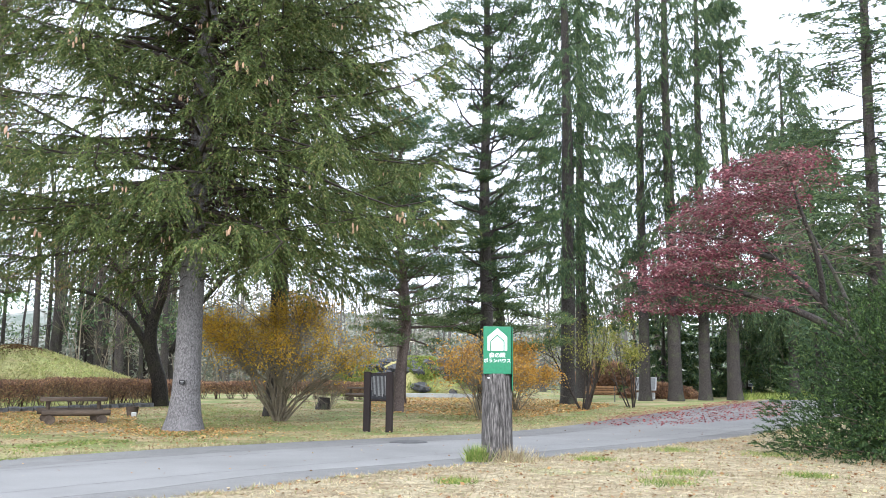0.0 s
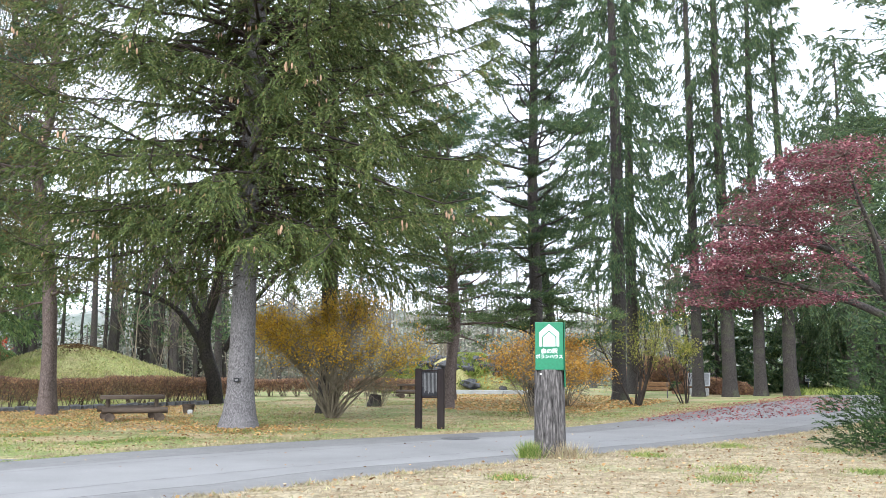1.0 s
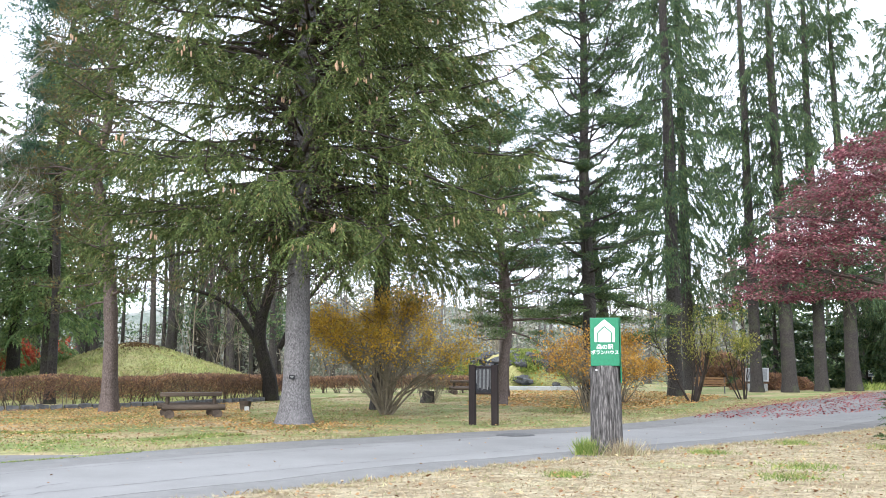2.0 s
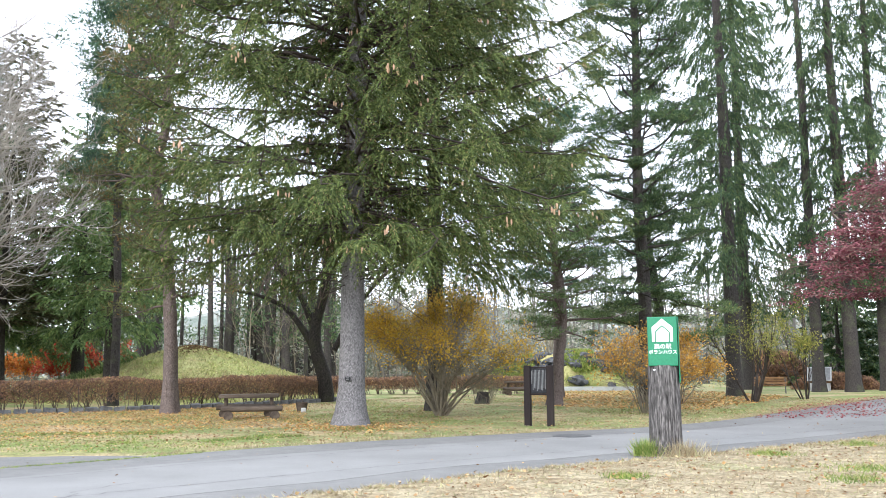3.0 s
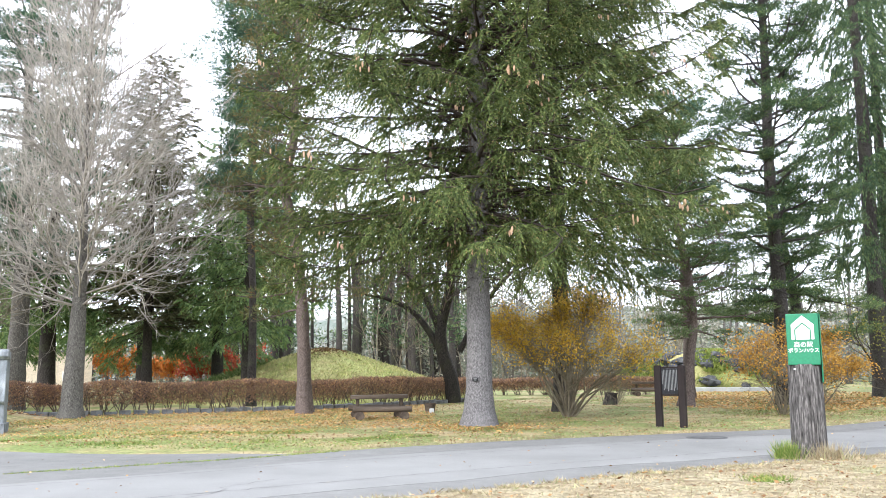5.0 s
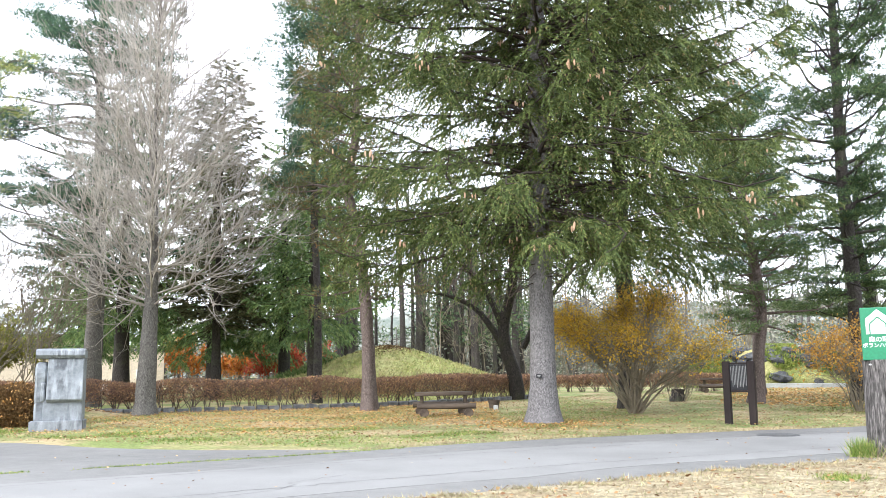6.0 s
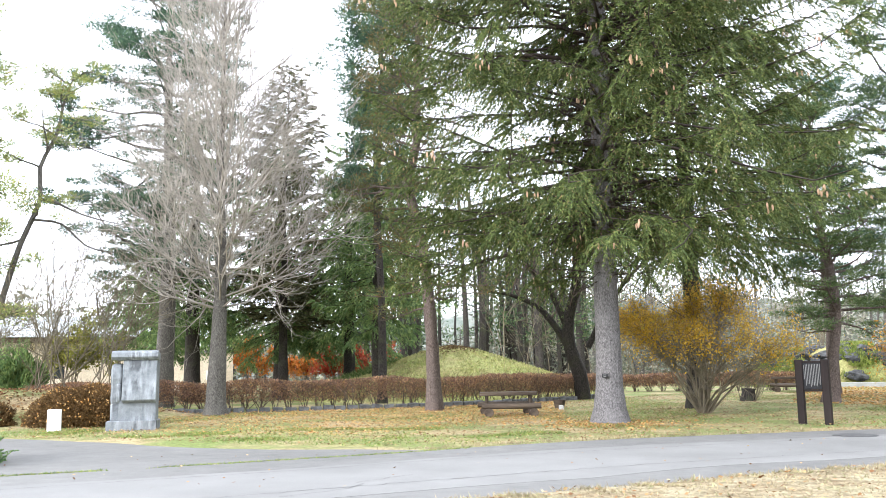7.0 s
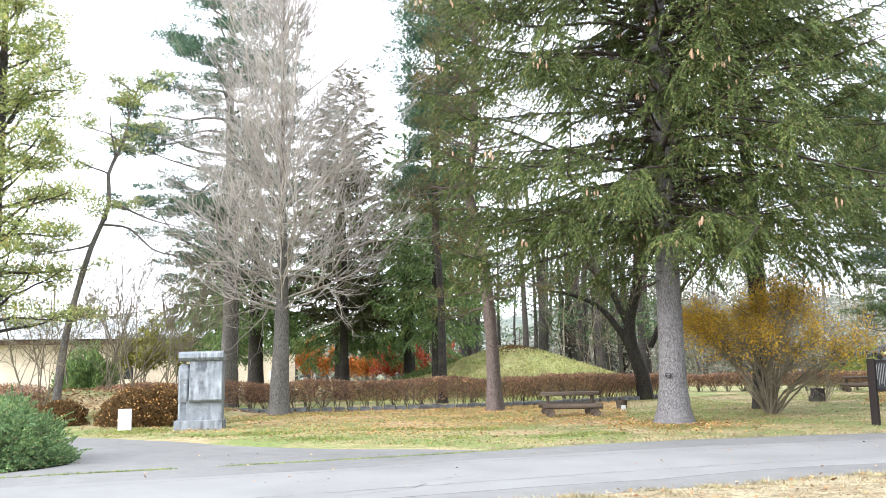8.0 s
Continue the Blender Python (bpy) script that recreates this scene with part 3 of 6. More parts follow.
def conifer(name, x, y, height, base, radius, r0, needles, bark, seed, label, n_branch=150, droop=0.22, lift=0.1, hang=0.5,
            per_m=7.0, twig=0.17, width=0.045, rise=(-0.1, 0.35), top_dense=1.0, taper=0.85, lean=0.0, z=0.0, bare=0, sprays=3, profile=0.75, group="", az_bias=None, ztop=None, dense_to=None, frond=(0.3, 1.05), inner=0, fine=6, s0=0.12, dead=0, limb=0.0055, flare=0.3, comb=0.45):
    """A spruce or fir: a straight trunk, whorled branches with side shoots and hanging needle sprays."""
    rng = np.random.default_rng(seed)
    root = thing(name, x, y, z, 0, label, "tree", group)
    line = trunk_line(rng, height, lean)
    b = Buf()
    lf = np.r_[0, 0.012, 0.03, 0.06, np.linspace(0.1, 1, 15)]
    tl = np.stack([np.interp(lf * height, line[:, 2], line[:, k]) for k in range(3)], -1)
    tr = r0 * np.maximum(1 - lf, 0.02) ** taper * (1 + flare * np.exp(-lf * height / 0.45))
    tube(b, tl, tr, 18, 0.018, rng)
    part("trunk", b.mesh("trunk", bark, True), root)
    top = ztop or height * 0.985
    u = rng.uniform(0, 1, n_branch)
    cut = min(dense_to or top, top)
    share = 1.0 if cut >= top else 0.82
    bz = np.sort(np.where(u < share, base + (cut - base) * u / share, cut + (top - cut) * (u - share) / max(1 - share, 1e-6)))
    fz = (bz - base) / (height - base)
    ln = radius * np.clip(1 - fz, 0.03, 1) ** profile * rng.uniform(0.72, 1.12, n_branch)
    ln *= np.clip(0.75 + 2.2 * fz, 0, 1)
    az = np.arange(n_branch) * 2.39996 + rng.normal(0, 0.3, n_branch)
    if inner:
        k_in = rng.permutation(n_branch)[:inner]
        ln[k_in] = rng.uniform(0.8, 2.3, inner)
    if az_bias:
        ln *= 1 + az_bias[1] * np.cos(az - az_bias[0])
    rs = rise[0] + (rise[1] - rise[0]) * fz + rng.normal(0, 0.08, n_branch)
    at = curve_branches(rng, bz, az, ln, rs, np.full(n_branch, droop) * rng.uniform(0.6, 1.3, n_branch) * (1 - 0.6 * fz), np.full(n_branch, lift))
    off = np.stack([np.interp(bz, line[:, 2], line[:, k]) for k in range(2)], -1)
    wood, leaf = Buf(), Buf()
    S = np.linspace(0, 1, 8)
    for k in range(7):
        i = np.arange(n_branch)
        p0, p1 = at(i, np.full(n_branch, S[k])), at(i, np.full(n_branch, S[k + 1]))
        p0[:, :2] += off
        p1[:, :2] += off
        rr = 0.008 + limb * ln
        sticks(wood, p0, p1, rr * (1 - S[k] * 0.85), rr * (1 - S[k + 1] * 0.85))
    if bare:
        i = rng.integers(0, n_branch, bare)
        zb = rng.uniform(base * 0.8, base + 2.5, bare)
        aa = rng.uniform(0, 6.28, bare)
        d = np.c_[np.cos(aa), np.sin(aa), rng.uniform(-0.5, 0.2, bare)]
        p0 = np.c_[np.stack([np.interp(zb, line[:, 2], line[:, k]) for k in range(2)], -1), zb]
        L = rng.uniform(0.5, 2.4, bare)[:, None]
        p1 = p0 + d * L * 0.5 + rng.normal(0, 0.06, d.shape)
        p2 = p1 + (d + np.array([0, 0, -0.25]) + rng.normal(0, 0.2, d.shape)) * L * 0.5
        sticks(wood, p0, p1, 0.02, 0.012)
        sticks(wood, p1, p2, 0.012, 0.005)
    if dead:
        # dry brown twigs hanging from the inner parts of the boughs
        i = rng.integers(0, n_branch, dead)
        p0 = at(i, rng.uniform(0.08, 0.6, dead))
        p0[:, :2] += off[i]
        d = rng.normal(0, 0.55, (dead, 3)) + np.array([0, 0, -0.7])
        L = rng.uniform(0.25, 0.9, dead)[:, None]
        p1 = p0 + d * L * 0.5
        p2 = p1 + (d + rng.normal(0, 0.35, d.shape)) * L * 0.5
        dry = Buf()
        sticks(dry, p0, p1, 0.007, 0.005)
        sticks(dry, p1, p2, 0.005, 0.003)
        part("dry_twiggery", dry.mesh("dry_twiggery", M["brown_twig"]), root, "dry brown twigs")
    # side shoots
    cnt = np.maximum((ln * per_m).astype(int), 3)
    i = np.repeat(np.arange(n_branch), cnt)
    s = s0 + (1 - s0) * rng.uniform(0.0, 1.0, len(i)) ** 0.85
    p = at(i, s)
    q = at(i, np.minimum(s + 0.03, 1.03))
    t = unit(q - p)
    p[:, :2] += off[i]
    sidev = unit(np.cross(t, [[0, 0, 1.0]])) * rng.choice([-1, 1], len(i))[:, None]
    sl = (0.12 + 0.30 * (1 - s) ** 0.7) * np.clip(ln[i], 0.5, 4.0) * rng.uniform(0.6, 1.2, len(i))
    sl = np.clip(sl, frond[0], frond[1])
    d = unit(t * rng.uniform(0.45, 1.1, len(i))[:, None] + sidev * rng.uniform(0.35, 1.0, len(i))[:, None])
    # each shoot is a frond: paired sprays along a drooping midrib, shorter towards the tip
    J = fine + 1
    us = np.linspace(0.0, 1, J)
    gw = hang * rng.uniform(0.6, 1.35, len(i))
    tilt = rng.normal(0, 0.35, (len(i), 3))
    prev = p
    for k in range(1, J):
        w = us[k] * sl
        cur = p + d * w[:, None]
        cur[:, 2] -= gw * w * us[k] ** 0.7
        if k in (1, 3):
            sticks(wood, prev, cur, 0.006, 0.004)
        tang = unit(cur - prev)
        across = unit(np.cross(tang, np.array([[0, 0, 1.0]]) + tilt) + 1e-6)
        size = twig * (1.25 - 0.75 * us[k])
        for sgn in (-1, 1):
            dd = tang * 0.75 + across * sgn * 0.75 + rng.normal(0, 0.16, tang.shape)
            dd[:, 2] -= comb * hang
            st = prev + (cur - prev) * rng.uniform(0.1, 1, len(i))[:, None]
            blades(leaf, st, dd, size * rng.uniform(0.7, 1.3, len(i)), width * rng.uniform(0.75, 1.2, len(i)), rng)
        if sprays > 2 or k == J - 1:
            st = prev + (cur - prev) * 0.5
            dd = tang + rng.normal(0, 0.2, tang.shape)
            blades(leaf, st, dd, size * 1.1, width, rng)
        prev = cur
    part("branchwork", wood.mesh("branchwork", M["dark_twig"]), root, "thin dark branches")
    part("crown", leaf.mesh("crown", needles), root, "drooping green needle sprays")
    return root, at, off, ln, bz


def tufts(leaf, centres, radius, n, needle, width, rng, flat=0.5, up=0.35):
    """Clumps of needle tufts round points."""
    m = len(centres)
    c = np.repeat(centres, n, 0)
    rr = np.repeat(np.broadcast_to(radius, (m,)), n)[:, None]
    v = unit(rng.normal(0, 1, (m * n, 3))) * rng.uniform(0.1, 1, (m * n, 1)) ** 0.5
    v[:, 2] *= flat
    p = c + v * rr
    d = unit(v) * 0.7 + rng.normal(0, 0.45, v.shape) + np.array([0, 0, up])
    blades(leaf, p, d, needle * rng.uniform(0.6, 1.3, m * n), width, rng)


def pine(name, x, y, line, radii, needles, bark, seed, label, branches, clump=0.5, per=110, needle=0.16, width=0.032, flat=0.45, z=0.0, group="", pads=6):
    """A pine: a bent trunk, open limbs and flat pads of needle tufts. branches: (from z, to z, count, length, rise)."""
    rng = np.random.default_rng(seed)
    root = thing(name, x, y, z, 0, label, "tree", group)
    ln = smooth_line(line, 0.45)
    rad = np.interp(ln[:, 2], [p[2] for p in line], radii)
    b = Buf()
    tube(b, ln, rad * (1 + 0.25 * np.exp(-ln[:, 2] / 0.3)) * (1 + rng.normal(0, 0.035, len(ln))), 16, 0.04, rng)
    part("trunk", b.mesh("trunk", bark, True), root)
    wood, leaf = Buf(), Buf()
    for z0, z1, count, length, rise in branches:
        for k in range(count):
            zz = z0 + (z1 - z0) * (k + rng.uniform(0, 1)) / count
            p = np.array([np.interp(zz, ln[:, 2], ln[:, c]) for c in range(3)])
            an = k * 2.39996 + rng.uniform(-0.5, 0.5) + seed
            L = length * rng.uniform(0.65, 1.15)
            K = 7
            pts = [p]
            d = np.array([math.cos(an), math.sin(an), rise + rng.normal(0, 0.12)])
            for s in range(K):
                d = unit(d + rng.normal(0, 0.16, 3) + np.array([0, 0, 0.05]))
                pts.append(pts[-1] + d * L / K)
            pts = np.array(pts)
            tube(wood, pts, np.linspace(0.018 + 0.014 * L, 0.008, K + 1), 6)
            cs, src = [], []
            for _ in range(pads):
                s = rng.uniform(0.35, 1.0)
                o = pts[int(s * K)]
                sd = np.array([-math.sin(an), math.cos(an), 0]) * rng.normal(0, 0.26 * L) + np.array([math.cos(an), math.sin(an), 0]) * rng.normal(0.1, 0.12) * L
                e = o + sd + np.array([0, 0, rng.uniform(0.0, 0.3)])
                cs.append(e)
                src.append(o)
            cs, src = np.array(cs), np.array(src)
            sticks(wood, src, cs, 0.014, 0.006)
            tufts(leaf, cs, clump * rng.uniform(0.7, 1.25, len(cs)), per, needle, width, rng, flat)
    part("branchwork", wood.mesh("branchwork", bark), root)
    part("crown", leaf.mesh("crown", needles), root, "flat pads of needle tufts")
    return root


def grow(rng, starts, dirs, lengths, radii, levels, kids, spread, up=0.15, shrink=0.62, bend=0.12, segs=4, first=0.25, wood=None, taper=0.45, thin=0.004, tail=2):
    """Branches level by level into twigs; gives back the twig points and directions."""
    tips_p, tips_d = [], []
    P, D, L, R = [np.asarray(v, float) for v in (starts, unit(np.asarray(dirs, float)), lengths, radii)]
    for lev in range(levels):
        if lev and lev == levels - 1:
            segs = tail
        n = len(P)
        pts, ds = [P], [D]
        d = D
        for s in range(segs):
            d = unit(d + rng.normal(0, bend, (n, 3)) + np.array([0, 0, up / segs]))
            pts.append(pts[-1] + d * (L / segs)[:, None])
            ds.append(d)
        rr = [R * (1 - (1 - taper) * s / segs) for s in range(segs + 1)]
        for s in range(segs):
            if R.max() > 0.05:
                for j in range(n):
                    tube(wood, [pts[s][j], (pts[s][j] + pts[s + 1][j]) / 2, pts[s + 1][j]], [rr[s][j], (rr[s][j] + rr[s + 1][j]) / 2, rr[s + 1][j]], 9)
            else:
                sticks(wood, pts[s], pts[s + 1], rr[s], rr[s + 1])
        pts, ds = np.array(pts), np.array(ds)
        if lev >= levels - 2:
            for s in range(1, segs + 1):
                tips_p.append(pts[s])
                tips_d.append(ds[s])
        if lev == levels - 1:
            break
        k = kids[lev]
        idx = np.repeat(np.arange(n), k)
        f = rng.uniform(first, 1, len(idx))
        f[::k] = 1.0
        g = f * segs
        lo = np.minimum(g.astype(int), segs - 1)
        w = (g - lo)[:, None]
        P2 = pts[lo, idx] * (1 - w) + pts[lo + 1, idx] * w
        D0 = ds[np.minimum(lo + 1, segs), idx]
        side = unit(np.cross(D0, rng.normal(0, 1, D0.shape)))
        sp = spread[lev] * rng.uniform(0.6, 1.3, len(idx))
        sp[::k] *= 0.4
        D2 = unit(D0 * np.cos(sp)[:, None] + side * np.sin(sp)[:, None])
        L = L[idx] * shrink * rng.uniform(0.65, 1.25, len(idx)) * (1.15 - 0.4 * f)
        R = np.maximum(R[idx] * (1 - (1 - taper) * f) * 0.68, thin)
        P, D = P2, D2
    return np.concatenate(tips_p), np.concatenate(tips_d)


# ---- trees: the lawn ----
# great spruce with hanging cones
big_spruce, sp_at, sp_off, sp_len, sp_z = conifer(
    "spruce", -6.45, 22.1, 31.0, 4.5, 7.1, 0.335, M["spruce"], M["spruce_bark"], 101, "tall grey-barked spruce with drooping sprays and hanging cones",
    n_branch=400, inner=160, droop=0.42, lift=0.26, hang=1.0, per_m=10.5, fine=10, twig=0.12, width=0.034, rise=(0.1, 0.4), dense_to=13.5, taper=0.75, bare=120, sprays=4,
    profile=0.43, az_bias=(-0.3, 0.03), s0=0.26, frond=(0.3, 1.0), dead=4200, limb=0.0085, flare=0.6, comb=0.2)
cm = Buf()
tube(cm, [(0, 0, 0), (0, 0, -0.02), (0, 0, -0.05), (0.003, 0, -0.09), (0, 0.002, -0.12), (0, 0, -0.135)], [0.005, 0.018, 0.023, 0.021, 0.014, 0.004], 8)
cone_mesh = cm.mesh("cone", M["cone"], True)
rc = np.random.default_rng(7)
for k in range(130):
    low = [i for i in range(len(sp_z)) if sp_z[i] < 12.5]
    i = int(rc.choice(low))
    c = sp_at(np.array([i]), np.array([rc.uniform(0.86, 1.02)]))[0]
    for _ in range(int(rc.integers(1, 5))):
        o = rc.normal(0, 0.09, 3)
        part("cone", cone_mesh, big_spruce, m=Matrix.Translation((c[0] + sp_off[i][0] + o[0], c[1] + sp_off[i][1] + o[1], c[2] - 0.12 + o[2] * 0.5)))

conifer("spruce", -5.6, 29.5, 24.0, 5.2, 4.8, 0.32, M["spruce"], M["dark_bark"], 102, "dark spruce rising behind the golden shrub",
        n_branch=95, droop=0.3, lift=0.15, hang=0.95, per_m=10, fine=8, twig=0.18, width=0.042, bare=40, profile=0.5, dense_to=15, s0=0.2, frond=(0.3, 0.9), dead=500)

# drooping tall spruces in a row by the road
row = [(6.35, 43.9, 34, 5.5, 3.6, 0.36, 8), (11.9, 51.2, 33, 6, 3.4, 0.33, 9), (13.7, 51.2, 35, 6, 3.6, 0.40, 10), (16.1, 53.4, 32, 6, 4.0, 0.36, 11),
       (18.2, 54.3, 26, 6, 4.2, 0.42, 12), (9.0, 56.0, 34, 5, 3.8, 0.40, 13), (23.4, 58.0, 24, 4.0, 5.0, 0.33, 14), (27.0, 62.0, 20.5, 4.0, 4.8, 0.32, 16), (6.8, 45.9, 33, 8.5, 3.2, 0.2, 15)]
for x, y, h, zb, r, r0, sd in row:
    conifer("tall_spruce", x, y, h, zb, r, r0, M["spruce_far"], M["dark_bark"], 120 + sd, "tall straight spruce with long weeping green curtains",
            n_branch=98 if h > 25 else 175, droop=0.22, lift=0.1, hang=1.6, per_m=6.5, fine=7, twig=0.27, width=0.06, rise=(-0.2, 0.3), dense_to=25, taper=0.7, bare=16, profile=0.32, sprays=3, frond=(0.4, 1.3), group="spruces along the road")

# firs in flat tiers
for x, y, h, r, sd in [(15.5, 61.0, 9.5, 3.6, 1), (19.0, 62.5, 10, 4.0, 2), (22.5, 64.0, 9, 4.0, 3), (25.5, 60.0, 8.5, 3.6, 4)]:
    conifer("dark_spruce", x, y, h, 0.6, r, 0.2, M["fir"], M["dark_bark"], 130 + sd, "low dark spruce filling the gap behind the trunks",
            n_branch=70, droop=0.25, lift=0.1, hang=0.6, per_m=5.5, twig=0.36, width=0.13, rise=(-0.15, 0.4), profile=0.6, sprays=2, group="dark spruces behind the row")
# tall airy larch-like conifer beside the yew
conifer("tall_conifer", 15.0, 29.6, 28.0, 3.5, 4.2, 0.27, M["spruce_far"], M["dark_bark"], 141, "tall thin airy conifer with bare level branches",
        n_branch=170, inner=40, droop=0.06, lift=0.03, hang=0.3, per_m=9, fine=7, comb=0.2, twig=0.15, width=0.055, rise=(0.0, 0.4), profile=0.35, sprays=2, bare=60, dense_to=17)

# dark spruces behind the hedge
for x, y, h, zb, r, r0, sd in [(-30.5, 33.0, 15, 4.0, 3.6, 0.42, 1), (-30.2, 39.8, 14, 3.0, 4.8, 0.45, 2), (-22.3, 37.0, 16, 3.6, 3.8, 0.28, 3), (-26.3, 40.8, 15, 3.0, 4.8, 0.35, 4), (-37.5, 37.5, 12, 3.0, 3.8, 0.35, 5)]:
    conifer("low_spruce", x, y, h, zb, r, r0, M["spruce_low"], M["dark_bark"], 150 + sd, "green spruce with low sweeping branches behind the hedge",
            n_branch=102, droop=0.34, lift=0.22, hang=0.8, per_m=8, fine=6, twig=0.24, width=0.075, rise=(-0.2, 0.35), profile=0.6, sprays=3, bare=10, group="spruces behind the hedge", frond=(0.3, 0.9))

# pines
pine("fir", 1.75, 35.1, [(0, 0, 0), (0.05, 0, 4), (-0.05, 0, 9), (0.05, 0, 14), (0.0, 0, 19), (0.05, 0, 25)], [0.31, 0.26, 0.21, 0.16, 0.10, 0.03], M["fir"], M["dark_bark"], 140,
     "dark green fir with upswept limbs and level tiers of dense needles",
     [(3.9, 6.2, 8, 3.4, 0.05), (5.6, 10.5, 24, 3.3, 0.35), (10, 15.5, 28, 2.9, 0.5), (15, 18.5, 13, 2.3, 0.55), (18.5, 24.8, 8, 1.6, 0.6)], clump=0.5, per=200, needle=0.12, width=0.036, flat=0.24, pads=8)
pine("red_pine", -14.1, 27.1, [(0, 0, 0), (-0.03, 0, 1.6), (-0.1, 0, 3.2), (-0.35, 0.1, 5.2), (-0.75, 0.1, 7.2), (-0.95, 0, 8.2), (-0.55, 0, 9.6), (-0.5, 0, 12), (-0.3, 0, 16), (-0.2, 0, 18.5)],
     [0.29, 0.23, 0.215, 0.195, 0.18, 0.18, 0.15, 0.12, 0.08, 0.03], M["rusty_pine"], M["red_bark"], 160, "red-barked pine with a crooked trunk and thin rusty foliage",
     [(3.6, 8.0, 24, 2.4, 0.0), (7.5, 13.0, 38, 2.6, 0.15), (12.5, 18.4, 34, 2.0, 0.35)], clump=0.5, per=75, needle=0.17, width=0.032)
pine("black_pine", -1.75, 33.6, [(0, 0, 0), (0.15, 0, 1.5), (0.35, 0, 3.0), (0.3, 0.1, 4.6), (0.05, 0.1, 6.4), (-0.25, 0, 8.2), (-0.3, 0, 10.5)],
     [0.26, 0.2, 0.19, 0.16, 0.12, 0.08, 0.03], M["pine"], M["red_bark"], 161, "leaning pine with flat layered pads of green needles",
     [(2.5, 3.6, 5, 1.9, -0.12), (3.0, 5.4, 14, 2.6, 0.0), (5.0, 8.0, 20, 2.5, 0.1), (7.6, 10.4, 18, 1.8, 0.25)], clump=0.5, per=150, needle=0.13, width=0.03, flat=0.25, pads=5)
pine("black_pine", 2.6, 39.5, [(0, 0, 0), (0.1, 0, 2), (0.0, 0, 4.5), (-0.3, 0.1, 7.0), (-0.2, 0, 9.0)],
     [0.28, 0.22, 0.2, 0.12, 0.04], M["pine"], M["dark_bark"], 162, "spreading pine with bent limbs behind the green sign",
     [(2.2, 4.8, 12, 3.4, 0.1), (4.8, 8.8, 14, 2.4, 0.2)], clump=0.65, per=190, needle=0.16, width=0.036, flat=0.26)
pine("white_pine", -28.0, 28.5, [(0, 0, 0), (0.1, 0, 4), (0.1, 0, 9), (-0.1, 0, 14), (-0.1, 0, 19.5)],
     [0.40, 0.34, 0.27, 0.17, 0.05], M["blue_pine"], M["grey_bark"], 163, "tall blue-green pine with plumy tiered branches",
     [(5.0, 10, 18, 4.4, 0.0), (9.5, 15, 24, 4.4, 0.1), (14.5, 19.4, 18, 3.2, 0.35)], clump=0.58, per=180, pads=9, needle=0.2, width=0.042, flat=0.28)
pine("green_pine", -19.4, 32.6, [(0, 0, 0), (0.0, 0, 4), (-0.2, 0, 9), (0.1, 0, 14), (0.0, 0, 19)],
     [0.19, 0.16, 0.14, 0.10, 0.04], M["blue_pine"], M["dark_bark"], 164, "slender green pine with a full upper crown",
     [(8.0, 13, 26, 2.0, 0.05), (12.5, 18.9, 44, 2.4, 0.3)], clump=0.6, per=120, needle=0.2, width=0.045, flat=0.5)
pine("pale_pine", -2.0, 42.0, [(0, 0, 0), (0.1, 0, 3), (0.0, 0, 7), (-0.2, 0, 10), (-0.1, 0, 14)],
     [0.28, 0.24, 0.17, 0.1, 0.03], M["blue_pine"], M["red_bark"], 165, "pale green pine with soft layered needles",
     [(5.0, 9.5, 22, 2.8, 0.05), (9.0, 13.8, 26, 2.2, 0.25)], clump=0.65, per=150, needle=0.18, width=0.042, flat=0.36)
conifer("brown_larch", -27.4, 36.2, 17.5, 3.5, 3.6, 0.25, M["larch"], M["dark_bark"], 166, "dense grey-olive larch behind the bare tree",
        n_branch=190, droop=0.1, lift=0.05, hang=0.4, per_m=9, twig=0.17, width=0.075, rise=(0.1, 0.6), profile=0.42, sprays=3, bare=40, frond=(0.3, 0.8))


# ---- bare and broadleaved trees ----
def leafy(leaf, tips, dirs, per, size, rng, flat=0.6, reach=0.12, droop=0.0):
    p = np.repeat(tips, per, 0) + rng.normal(0, reach, (len(tips) * per, 3))
    d = np.repeat(dirs, per, 0) * 0.4 + rng.normal(0, 0.7, (len(p), 3)) - np.array([0, 0, droop])
    s = size * rng.uniform(0.6, 1.3, len(p))
    blades(leaf, p, d, s, s * 0.65, rng, flat=flat)


# leafless ginkgo-like tree, grey, with fine upswept twigs
rng = np.random.default_rng(31)
tree = thing("bare_tree", -20.8, 23.6, 0, 0, "leafless grey tree with fine upswept twigs", "tree")
wood, fine_wood = Buf(), Buf()
tl = smooth_line([(0, 0, 0), (0.04, 0, 1.2), (0.1, 0, 3.0), (0.15, 0, 6), (0.1, 0, 10), (0.15, 0, 14), (0.2, 0, 18.5)], 0.4)
tube(wood, tl, np.interp(tl[:, 2], [0, 0.3, 1.5, 4, 8, 13, 18.5], [0.46, 0.36, 0.31, 0.22, 0.10, 0.05, 0.02]), 18, 0.05, rng)
part("trunk", wood.mesh("trunk", M["grey_bark"], True), tree)
n = 98
zz = np.sort(3.6 + 11.2 * rng.uniform(0, 1, n) ** 1.2)
aa = np.arange(n) * 2.39996 + rng.normal(0, 0.3, n)
st = np.stack([np.interp(zz, tl[:, 2], tl[:, k]) for k in range(3)], -1)
up = np.interp(zz, [3.6, 6, 9, 12, 16], [0.25, 0.45, 0.75, 1.1, 1.8])
ds = np.c_[np.cos(aa), np.sin(aa), up + rng.normal(0, 0.15, n)]
le = np.interp(zz, [3.6, 6, 9, 13, 17], [4.3, 4.9, 4.4, 3.0, 1.5]) * rng.uniform(0.75, 1.1, n)
